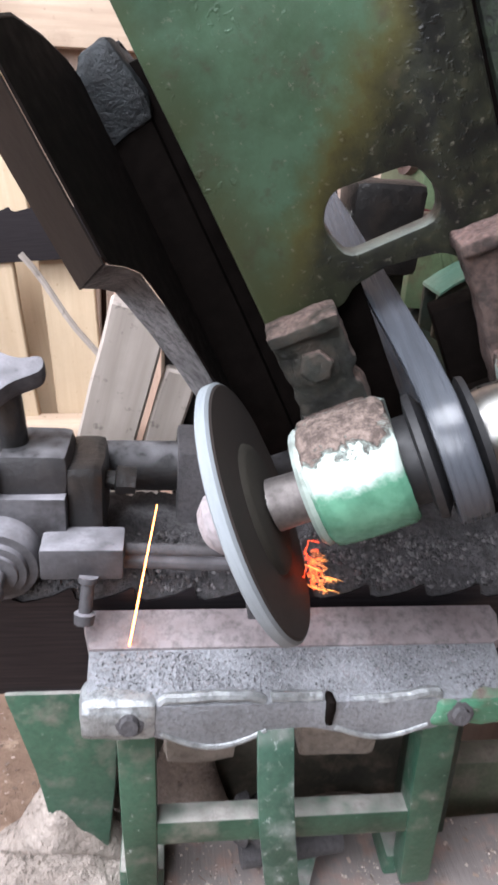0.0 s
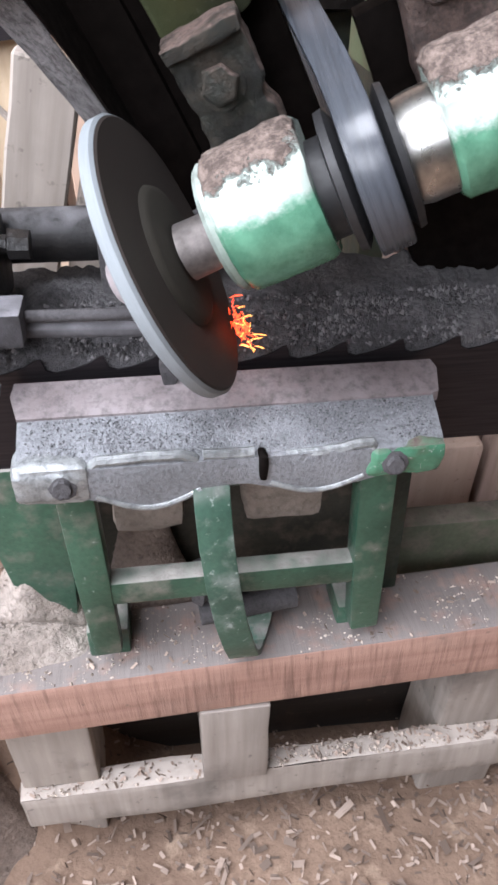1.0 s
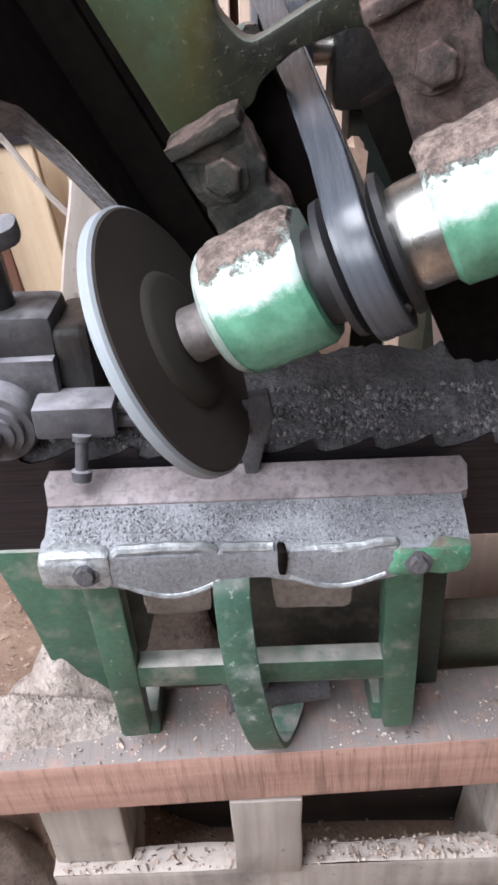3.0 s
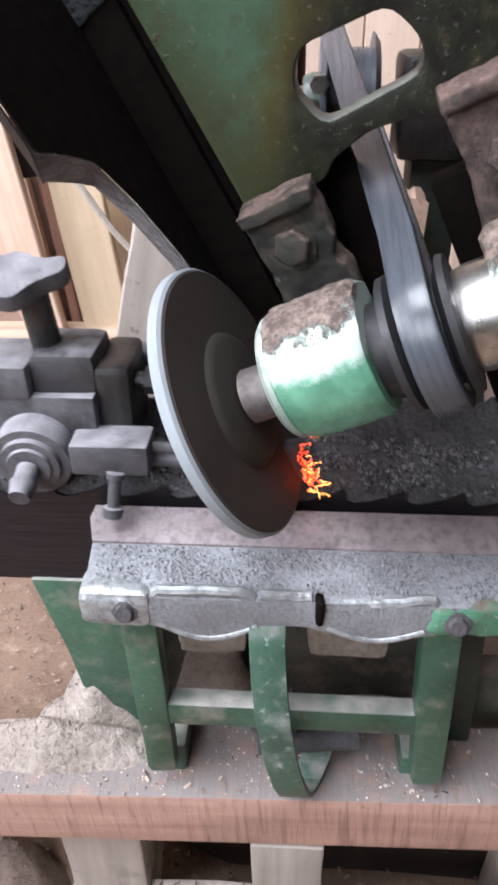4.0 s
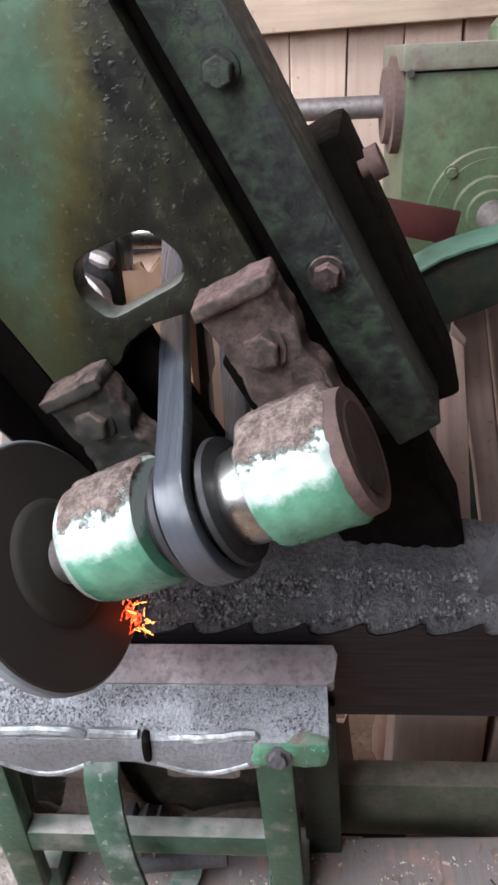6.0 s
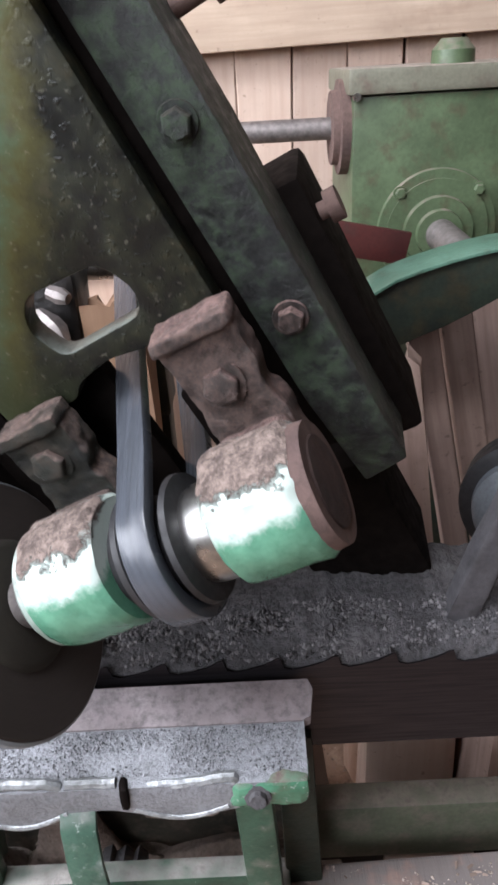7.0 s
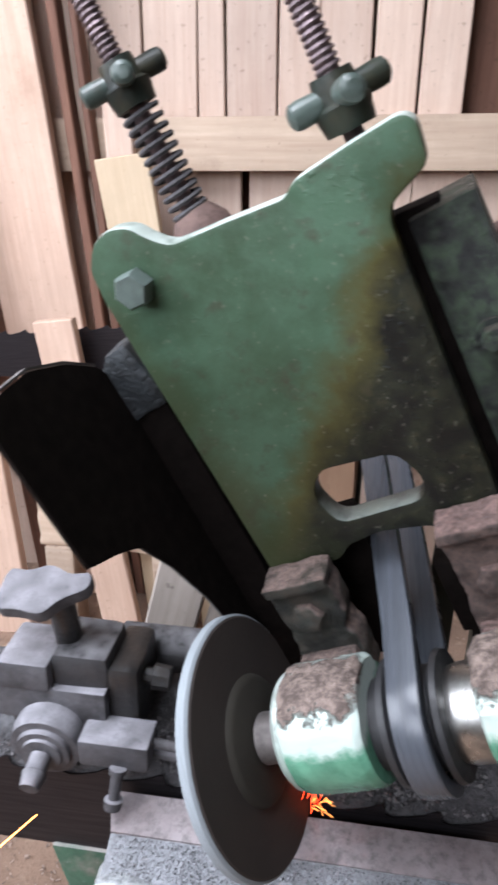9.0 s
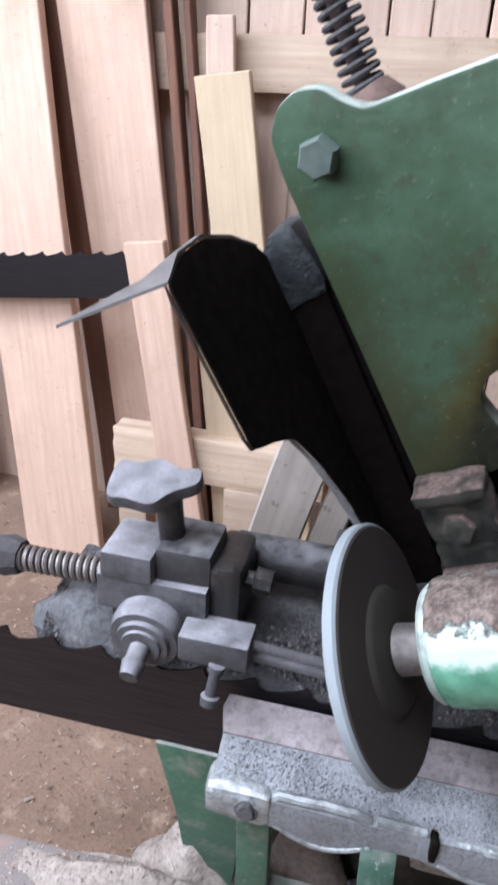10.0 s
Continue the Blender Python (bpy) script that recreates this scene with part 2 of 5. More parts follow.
def caked_casting(name, base, rust, dust):
    """Old casting under flaking paint, oil and brown dust: coarse, broken relief."""
    m, nt, b = nodes_of(name, 0.62)
    flake, fine, blot = noise_tex(nt, 75, 8, rough=0.78), noise_tex(nt, 230, 5, rough=0.7), noise_tex(nt, 26, 5)
    col = mix(nt, ramp(nt, flake, 0.43, 0.58), base, rust)
    col = mix(nt, ramp(nt, blot, 0.50, 0.64), col, tuple(v * 0.35 for v in base))
    lie = math_node(nt, "MULTIPLY", upward(nt, 0.30, 0.62), ramp(nt, noise_tex(nt, 60, 6, rough=0.7), 0.34, 0.52))
    col = mix(nt, lie, col, mix(nt, ramp(nt, fine, 0.42, 0.60), dust, tuple(v * 0.45 for v in dust)))
    nt.links.new(col, b.inputs["Base Color"])
    nt.links.new(mix(nt, ramp(nt, flake, 0.40, 0.62), (0.34, 0.34, 0.34), (0.85, 0.85, 0.85)), b.inputs["Roughness"])
    bump(nt, b, flake, 1.0, 0.006)
    bump(nt, b, fine, 0.7, 0.002)
    return m


GREEN_LUG = caked_casting("dusty_green_casting", (0.020, 0.022, 0.016), (0.060, 0.048, 0.036), (0.25, 0.175, 0.15))
RAIL_OILY = caked_casting("oil_caked_green_rail", (0.012, 0.015, 0.014), (0.050, 0.078, 0.046), (0.060, 0.055, 0.040))
RUST_LUG = caked_casting("rust_caked_casting", (0.045, 0.030, 0.026), (0.155, 0.105, 0.090), (0.26, 0.165, 0.145))
# lighter green paints the lit top of the hood's worn rim
LIT_GREEN_RIM = worn_paint("lit_green_rim", (0.13, 0.25, 0.19), (0.07, 0.15, 0.11), (0.06, 0.07, 0.05), 0.5, 0.3, lump=0.3)
GREEN_STAND = worn_paint("bright_green_enamel", (0.050, 0.122, 0.080), (0.020, 0.055, 0.036), (0.19, 0.18, 0.155), 0.75, 0.30, dust=0.9, dust_colour=(0.46, 0.43, 0.40), chip=0.05, lump=0.4)
GREEN_FLAKED = worn_paint("flaking_green_enamel", (0.060, 0.135, 0.095), (0.028, 0.062, 0.046), (0.30, 0.33, 0.31), 1.0, 0.4, dust=0.6, dust_colour=(0.40, 0.38, 0.36), chip=0.085, lump=0.4)
GREEN_DUSTY = worn_paint("dust_dulled_green_enamel", (0.105, 0.115, 0.075), (0.060, 0.066, 0.044), (0.17, 0.135, 0.11), 0.9, 0.7, dust=0.8, dust_colour=(0.24, 0.20, 0.17), lump=0.4)
GREEN_BROWN = worn_paint("dust_browned_enamel", (0.075, 0.065, 0.048), (0.030, 0.027, 0.020), (0.16, 0.12, 0.09), 0.8, 0.8, lump=0.4)
NUT_TIP = worn_paint("rubbed_nut_tip", (0.12, 0.155, 0.14), (0.055, 0.075, 0.065), (0.06, 0.05, 0.04), 0.6, 0.35)
LID = worn_paint("dust_topped_lid", (0.19, 0.19, 0.14), (0.13, 0.12, 0.09), (0.12, 0.08, 0.06), 0.7, 0.6, dust=0.9, dust_colour=(0.42, 0.35, 0.30))
GREEN_BOX = worn_paint("faded_green_enamel", (0.098, 0.140, 0.075), (0.055, 0.080, 0.042), (0.075, 0.058, 0.035), 0.7, 0.42, dust=0.5, dust_colour=(0.32, 0.27, 0.22), lump=0.12)
GRIT_BED = grit("gritty_bed_dust", (0.125, 0.12, 0.125), (0.050, 0.047, 0.050), scale=150, depth=0.006, strength=1.0, speck=0.7)
GRIT_SADDLE = grit("caked_saddle_dust", (0.20, 0.20, 0.21), (0.09, 0.088, 0.094), scale=150, depth=0.005, strength=1.0, speck=0.6)
DUST_BROWN = grit("brown_caked_dust", (0.27, 0.225, 0.19), (0.17, 0.135, 0.11), scale=120, depth=0.003)
# real dust on top; the iron itself is darkened for its shaded sides
DUSTED = worn_paint("dusted_shaded_iron", (0.100, 0.097, 0.105), (0.036, 0.034, 0.038), (0.022, 0.020, 0.021), 0.9, 0.75, dust=0.9, dust_colour=(0.38, 0.37, 0.40), lump=0.6)
GRIT_DARK = grit("dark_dusty_metal", (0.10, 0.095, 0.10), (0.045, 0.042, 0.045))
WORN_IRON = grit("worn_cast_iron", (0.27, 0.28, 0.30), (0.17, 0.175, 0.185), rough=0.38, scale=260, depth=0.002, strength=0.8, metal=0.15, speck=0.5)
JAW = grit("rubbed_iron_jaw", (0.29, 0.255, 0.26), (0.17, 0.140, 0.142), rough=0.6, scale=110, depth=0.0015, strength=0.4, metal=0.15, speck=0.6)
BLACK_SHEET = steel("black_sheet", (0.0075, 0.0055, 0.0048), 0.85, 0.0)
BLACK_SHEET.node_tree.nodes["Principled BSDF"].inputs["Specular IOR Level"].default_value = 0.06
# upward faces greyed: the sunlight on the hood is put into colour
HOOD_TOP = worn_paint("sunlit_topped_sheet", (0.020, 0.015, 0.013), (0.012, 0.009, 0.008), (0.05, 0.04, 0.035), 0.5, 0.6, dust=0.8, dust_colour=(0.22, 0.20, 0.195), lump=0.3)
BROWN_SHEET = grit("unlit_brown_sheet", (0.016, 0.012, 0.010), (0.009, 0.007, 0.006), rough=0.6, scale=60, strength=0.15)
BROWN_SHEET.node_tree.nodes["Principled BSDF"].inputs["Specular IOR Level"].default_value = 0.12
RUST_EDGE = grit("gritty_sheet_edge", (0.20, 0.195, 0.20), (0.07, 0.066, 0.07), scale=130, depth=0.008, strength=1.0, speck=0.95)
BLADE_STEEL = steel("dark_saw_steel", (0.045, 0.040, 0.045), 0.38, 0.8, (1, 8, 30), 12)
SHAFT = steel("bright_spun_steel", (0.50, 0.49, 0.47), 0.28)
DULL_STEEL = steel("dull_steel", (0.30, 0.27, 0.26), 0.5, 0.7)
RUSTY = grit("rusty_iron", (0.15, 0.095, 0.08), (0.08, 0.05, 0.045), scale=120, strength=0.5)
BLACK_DUSTED = worn_paint("black_iron_under_dust", (0.030, 0.029, 0.031), (0.012, 0.012, 0.012), (0.05, 0.045, 0.045), 0.8, 0.6, dust=0.5, dust_colour=(0.24, 0.235, 0.25), lump=0.7)
BLACK_IRON = worn_paint("black_greasy_iron", (0.018, 0.017, 0.017), (0.008, 0.008, 0.008), (0.035, 0.028, 0.024), 0.9, 0.4, lump=0.8)
RUST_DARK = grit("dark_red_rust", (0.055, 0.026, 0.020), (0.022, 0.012, 0.010), scale=120, strength=0.8)
RUBBER = steel("worn_rubber", (0.072, 0.080, 0.095), 0.26, 0.0, (40, 1, 1), 9)
RUBBER_DARK = steel("black_rubber", (0.02, 0.02, 0.022), 0.5, 0.0)
WHEEL_RIM = grit("abrasive_rim", (0.28, 0.31, 0.33), (0.24, 0.265, 0.285), rough=0.85, scale=500, strength=0.2)
WHEEL_FACE = grit("abrasive_face", (0.046, 0.035, 0.030), (0.037, 0.028, 0.024), rough=0.8, scale=500, strength=0.2)
WHEEL_HUB = grit("abrasive_recess", (0.035, 0.030, 0.022), (0.028, 0.024, 0.018), rough=0.8, scale=400, strength=0.2)
BEAM_WOOD = wood("red_brown_timber", (0.50, 0.315, 0.255), (0.31, 0.175, 0.14), 0, 0.8, (0.17, 0.125, 0.105), 0.6, 0.6, dust=(0.22, 0.195, 0.19))
GREY_WOOD = wood("dusty_grey_timber", (0.46, 0.41, 0.375), (0.27, 0.235, 0.21), 2, 0.9, (0.085, 0.075, 0.07), 0.8, dust=(0.52, 0.465, 0.43))
WALL_WOOD = wood("wall_board", (0.68, 0.54, 0.46), (0.57, 0.42, 0.345), 2, 0.8, (0.20, 0.12, 0.08), 0.7)
RAIL_WOOD = wood("wall_rail", (0.60, 0.48, 0.38), (0.46, 0.34, 0.26), 0, 0.8, (0.22, 0.14, 0.10), 0.4)
FRESH_WOOD = wood("fresh_plank", (0.68, 0.50, 0.405), (0.55, 0.375, 0.29), 2, 0.7, (0.34, 0.215, 0.145), 0.45)
YELLOW_WOOD = wood("yellow_plank", (0.72, 0.58, 0.42), (0.61, 0.47, 0.32), 2, 0.7, (0.44, 0.30, 0.18), 0.2)
BLACK_TIMBER = wood("black_timber", (0.035, 0.028, 0.025), (0.02, 0.016, 0.014), 0, 0.9)
PACKING = wood("orange_packing_timber", (0.46, 0.29, 0.19), (0.33, 0.19, 0.12), 2, 0.8, (0.12, 0.08, 0.06), 0.4)
OLD_WOOD = wood("weathered_pink_board", (0.46, 0.34, 0.30), (0.26, 0.18, 0.155), 2, 0.85, (0.10, 0.07, 0.06), 0.6)
DARK_WOOD = wood("red_dark_board", (0.22, 0.11, 0.075), (0.13, 0.06, 0.04), 2, 0.8, (0.05, 0.03, 0.02), 0.5)


def earth(name):
    m, nt, b = nodes_of(name, 0.95)
    big, mid, fine = noise_tex(nt, 3, 6), noise_tex(nt, 22, 6), noise_tex(nt, 140, 4)
    col = mix(nt, ramp(nt, big, 0.35, 0.65), (0.30, 0.205, 0.150), (0.18, 0.118, 0.085))
    col = mix(nt, ramp(nt, mid, 0.55, 0.75), col, (0.42, 0.31, 0.23))
    col = mix(nt, math_node(nt, "MULTIPLY", ramp(nt, fine, 0.5, 0.75), 0.5), col, (0.13, 0.085, 0.06))
    nt.links.new(col, b.inputs["Base Color"])
    bump(nt, b, mid, 0.6, 0.01)
    bump(nt, b, fine, 0.6, 0.003)
    return m


EARTH = earth("sawdust_earth")
PLASTER = worn_paint("dark_shed_boards", (0.13, 0.10, 0.08), (0.08, 0.06, 0.05), (0.07, 0.05, 0.04), 0.4, 0.9)


def chip_wood(name):
    m, nt, b = nodes_of(name, 0.85)
    g = nt.nodes.new("ShaderNodeNewGeometry")
    nt.links.new(ramp(nt, g.outputs["Random Per Island"], 0.0, 1.0, (0.09, 0.060, 0.045, 1), (0.46, 0.355, 0.295, 1)), b.inputs["Base Color"])
    return m


CHIPS = chip_wood("wood_chips")


def glow(name, colour, strength):
    m, nt, b = nodes_of(name, 0.5)
    b.inputs["Base Color"].default_value = (*colour, 1)
    b.inputs["Emission Color"].default_value = (*colour, 1)
    b.inputs["Emission Strength"].default_value = strength
    return m


SPARK = glow("hot_spark", (1.0, 0.055, 0.012), 14.0)
SPARK_HOT = glow("white_hot_spark", (1.0, 0.30, 0.07), 14.0)

# ---------------------------------------------------------------- mesh tools


def thing(name, m, label, category, group="", kind=""):
    ob = new(name)
    ob.empty_display_size = 0.02
    ob.matrix_world = m
    return tagged(ob, label, category, group, kind)


def finish(bm, smooth=35):
    bmesh.ops.recalc_face_normals(bm, faces=bm.faces)
    for e in bm.edges:
        e.smooth = len(e.link_faces) == 2 and e.calc_face_angle(0) < radians(smooth)
    for f in bm.faces:
        f.smooth = True


def part(name, bm, material, parent=None, label="", smooth=35, m=None):
    finish(bm, smooth)
    me = bpy.data.meshes.new(name)
    bm.to_mesh(me)
    bm.free()
    me.materials.append(material)
    ob = new(name, me)
    if parent:
        ob.parent = parent
    if m is not None:
        ob.matrix_basis = m
    return tagged(ob, label)


def soften(bm, width, angle=30, seg=2):
    if width <= 0:
        return bm
    edges = [e for e in bm.edges if len(e.link_faces) == 2 and e.calc_face_angle(0) > radians(angle)]
    bmesh.ops.bevel(bm, geom=edges, offset=width, segments=seg, affect="EDGES", profile=0.6)
    return bm


def box(x0, x1, y0, y1, z0, z1, bev=0.002, bm=None):
    b = bmesh.new()
    m = Matrix.Translation(((x0 + x1) / 2, (y0 + y1) / 2, (z0 + z1) / 2)) @ Matrix.Diagonal((x1 - x0, y1 - y0, z1 - z0, 1))
    bmesh.ops.create_cube(b, size=1, matrix=m)
    soften(b, bev)
    return join(bm, b)


def join(bm, other):
    if bm is None:
        return other
    me = bpy.data.meshes.new("t")
    other.to_mesh(me)
    other.free()
    bm.from_mesh(me)
    bpy.data.meshes.remove(me)
    return bm


def turned(p0, p1, profile, seg=40, bev=0.0, bm=None):
    """A turned body along p0 to p1: profile of (fraction of the way, radius), closed at both ends."""
    p0, p1 = Vector(p0), Vector(p1)
    q = (p1 - p0).to_track_quat("Z", "Y").to_matrix()
    long = (p1 - p0).length
    b = bmesh.new()
    rings = []
    for s, r in profile:
        rings.append([b.verts.new(p0 + q @ Vector((r * math.cos(k * math.tau / seg), r * math.sin(k * math.tau / seg), s * long))) for k in range(seg)])
    for a, c in zip(rings, rings[1:]):
        for k in range(seg):
            b.faces.new((a[k], a[(k + 1) % seg], c[(k + 1) % seg], c[k]))
    b.faces.new(rings[0][::-1])
    b.faces.new(rings[-1])
    soften(b, bev, 40)
    return join(bm, b)


def rod(p0, p1, r, seg=20, bev=0.001, bm=None):
    return turned(p0, p1, [(0, r), (1, r)], seg, bev, bm)


def slab(outline, y0, y1, bev=0.003, holes=(), bm=None):
    """An outline in x and z, given depth along y, with holes through it."""
    b = bmesh.new()
    edges = []
    for loop in (outline, *holes):
        vs = [b.verts.new((x, y0, z)) for x, z in loop]
        edges += [b.edges.new((vs[k], vs[(k + 1) % len(vs)])) for k in range(len(vs))]
    bmesh.ops.triangle_fill(b, use_beauty=True, use_dissolve=True, edges=edges)
    out = bmesh.ops.extrude_face_region(b, geom=b.faces[:])
    bmesh.ops.translate(b, verts=[v for v in out["geom"] if isinstance(v, bmesh.types.BMVert)], vec=(0, y1 - y0, 0))
    bmesh.ops.recalc_face_normals(b, faces=b.faces)
    soften(b, bev, 40)
    return join(bm, b)


def rounded(points, r, n=4):
    """An outline with its corners rounded."""
    out = []
    for k, p in enumerate(points):
        p, a, c = Vector(p), Vector(points[k - 1]), Vector(points[(k + 1) % len(points)])
        d0, d1 = (a - p), (c - p)
        s, e = p + d0.normalized() * min(r, d0.length * 0.45), p + d1.normalized() * min(r, d1.length * 0.45)
        for i in range(n + 1):
            t = i / n
            out.append(tuple((1 - t) ** 2 * s + 2 * t * (1 - t) * p + t * t * e))
    return out


def pipe(path, r, seg=8, bm=None):
    """A round bar bent along a path."""
    b = bm or bmesh.new()
    path = [Vector(p) for p in path]
    rings, side = [], None
    for k, p in enumerate(path):
        d = (path[min(k + 1, len(path) - 1)] - path[max(k - 1, 0)]).normalized()
        side = (side - d * side.dot(d)).normalized() if side else d.orthogonal().normalized()
        up = d.cross(side)
        rings.append([b.verts.new(p + r * (math.cos(i * math.tau / seg) * side + math.sin(i * math.tau / seg) * up)) for i in range(seg)])
    for a, c in zip(rings, rings[1:]):
        for i in range(seg):
            b.faces.new((a[i], a[(i + 1) % seg], c[(i + 1) % seg], c[i]))
    b.faces.new(rings[0][::-1])
    b.faces.new(rings[-1])
    return b


def strap(path, width, thick, bm=None):
    """A flat bar bent along a path in y and z; its width lies along x. path: (x, y, z)."""
    b = bmesh.new()
    path = [Vector(p) for p in path]
    rings = []
    for k, p in enumerate(path):
        d = (path[min(k + 1, len(path) - 1)] - path[max(k - 1, 0)]).normalized()
        nrm = d.cross(Vector((1, 0, 0))).normalized()
        w = Vector((1, 0, 0)) * width / 2
        h = nrm * thick / 2
        rings.append([b.verts.new(p - w - h), b.verts.new(p + w - h), b.verts.new(p + w + h), b.verts.new(p - w + h)])
    for a, c in zip(rings, rings[1:]):
        for i in range(4):
            b.faces.new((a[i], a[(i + 1) % 4], c[(i + 1) % 4], c[i]))
    b.faces.new(rings[0][::-1])
    b.faces.new(rings[-1])
    bmesh.ops.recalc_face_normals(b, faces=b.faces)
    soften(b, min(thick, width) * 0.2, 50)
    return join(bm, b)


def coil(p0, p1, r, wire, turns, steps=14):
    p0, p1 = Vector(p0), Vector(p1)
    q = (p1 - p0).to_track_quat("Z", "Y").to_matrix()
    n = int(turns * steps)
    return pipe([p0 + (p1 - p0) * (k / n) + q @ Vector((r * math.cos(k * math.tau / steps), r * math.sin(k * math.tau / steps), 0)) for k in range(n + 1)], wire, 6)


def hex_bolt(p, axis, r, high, washer=True, bm=None):
    p, axis = Vector(p), Vector(axis).normalized()
    b = bm
    if washer:
        b = turned(p, p + axis * high * 0.25, [(0, r * 1.35), (1, r * 1.3)], 24, 0.0006, b)
    b = turned(p + axis * high * 0.2, p + axis * high, [(0, r), (0.8, r), (1, r * 0.85)], 6, 0.0008, b)
    return b


def rough_up(bm, amount, scale, cuts=0):
    """Uneven casting or weathered timber."""
    if cuts:
        bmesh.ops.subdivide_edges(bm, edges=bm.edges[:], cuts=cuts, use_grid_fill=True)
    bm.normal_update()
    for v in bm.verts:
        v.co += v.normal * amount * noise.noise(v.co * scale)
    return bm


# ---------------------------------------------------------------- frames of the machine
# the grinding head leans to the left: n along the spindle, w away from the viewer, u up the slide
N_AX, W_AX, U_AX = Vector((0.8859, -0.1470, 0.4400)), Vector((0.0986, 0.9865, 0.1311)), Vector((-0.4533, -0.0728, 0.8884))
TURN3 = Matrix((N_AX, W_AX, U_AX)).transposed().to_4x4()
SLIDE = Matrix.Translation((0.0207, 0.0272, 0.6877)) @ TURN3.to_quaternion().to_matrix().to_4x4()
DOWN = -0.006
HEAD = SLIDE @ Matrix.Translation((0, 0, DOWN))
AX_C = -0.014
GROUND = -0.235

# ---------------------------------------------------------------- the shed
def build_ground():
    nx, ny = 90, 80
    b = bmesh.new()
    vs = {}
    for i in range(nx + 1):
        for j in range(ny + 1):
            x, y = -2.6 + 5.4 * i / nx, -2.6 + 4.3 * j / ny
            z = GROUND + 0.012 * noise.noise(Vector((x * 4, y * 4, 0))) + 0.02 * noise.noise(Vector((x * 1.3, y * 1.3, 5)))
            # sawdust drifted against the machine's left foot
            d = math.hypot((x + 0.30) / 0.20, (y - 0.16) / 0.16)
            z += 0.30 * max(0.0, 1 - d) ** 1.3 * (1 + 0.25 * noise.noise(Vector((x * 18, y * 18, 2))))
            vs[i, j] = b.verts.new((x, y, z))
    for i in range(nx):
        for j in range(ny):
            b.faces.new((vs[i, j], vs[i + 1, j], vs[i + 1, j + 1], vs[i, j + 1]))
    return tagged(part("ground", b, EARTH, smooth=80), "brown earth floor covered in sawdust and wood chips", "ground", kind="structure")


def build_chips():
    rnd = random.Random(4)
    b = bmesh.new()
    for k in range(7600):
        if k >= 4200:
            x, y = rnd.uniform(-0.95, 0.3), rnd.uniform(0.1, 1.05)
        elif k < 3400:
            x, y = rnd.uniform(-0.75, 0.8), rnd.uniform(-0.32, 0.12)
        else:
            x, y = rnd.uniform(-1.3, 0.9), rnd.uniform(0.1, 1.4)
        l, w, t = rnd.uniform(0.002, 0.009), rnd.uniform(0.0008, 0.003), rnd.uniform(0.0006, 0.002)
        if k >= 4200:
            l, w = l * 0.55, w * 0.8
        elif k % 14 == 0:
            l, w = l * 2.2, w * 2.4
        z = GROUND + 0.012 * noise.noise(Vector((x * 4, y * 4, 0))) + 0.02 * noise.noise(Vector((x * 1.3, y * 1.3, 5))) + rnd.uniform(0.002, 0.010)
        d = math.hypot((x + 0.30) / 0.20, (y - 0.16) / 0.16)
        z += 0.30 * max(0.0, 1 - d) ** 1.3
        m = pose(x, y, z, rnd.uniform(-25, 25), rnd.uniform(-25, 25), rnd.uniform(0, 360))
        q = [b.verts.new(m @ Vector(c)) for c in ((-l, -w, 0), (l, -w * 0.6, 0), (l * 0.8, w, t), (-l, w * 0.8, t))]
        b.faces.new(q)
    ob = part("wood_chips", b, CHIPS, smooth=10)
    return tagged(ob, "scattered pale and brown wood chips on the ground", "wood chips", kind="stuff")


build_ground()
build_chips()


# unseen walls and roof added to enclose the light; openings sit at the lamps
def shed_side(name, bm, label):
    return tagged(part(name, bm, PLASTER), label, "wall", kind="structure")


shed_side("wall_east", box(2.70, 2.80, -2.6, 1.7, GROUND - 0.1, 3.0, 0), "unseen plain shed wall")
west = box(-2.70, -2.60, 0.75, 1.7, GROUND - 0.1, 3.0, 0)
box(-2.70, -2.60, -2.6, 0.75, 2.86, 3.0, 0, west)
shed_side("wall_west", west, "unseen shed wall, open where the side lamp stands")
south = box(-0.40, 2.70, -2.70, -2.60, GROUND - 0.1, 3.0, 0)
box(-2.70, -0.40, -2.70, -2.60, 2.86, 3.0, 0, south)
shed_side("wall_south", south, "unseen shed wall, open where the front lamp stands")
roof = box(-2.8, -1.75, -2.7, 1.8, 3.0, 3.06, 0)
box(-0.15, 2.8, -2.7, 1.8, 3.0, 3.06, 0, roof)
box(-1.75, -0.15, -2.7, -1.40, 3.0, 3.06, 0, roof)
box(-1.75, -0.15, 0.10, 1.8, 3.0, 3.06, 0, roof)
tagged(part("ceiling", roof, PLASTER), "unseen shed roof boards with a bay cut for the top lamp", "ceiling", kind="structure")

# back wall: upright boards nailed to a rail, with a gap where one is missing
wall_back = tagged(part("wall_north", box(-2.7, 2.8, 1.62, 1.68, GROUND - 0.1, 3.0, 0), DARK_WOOD), "shed wall of upright rough-sawn boards", "wall", kind="structure")


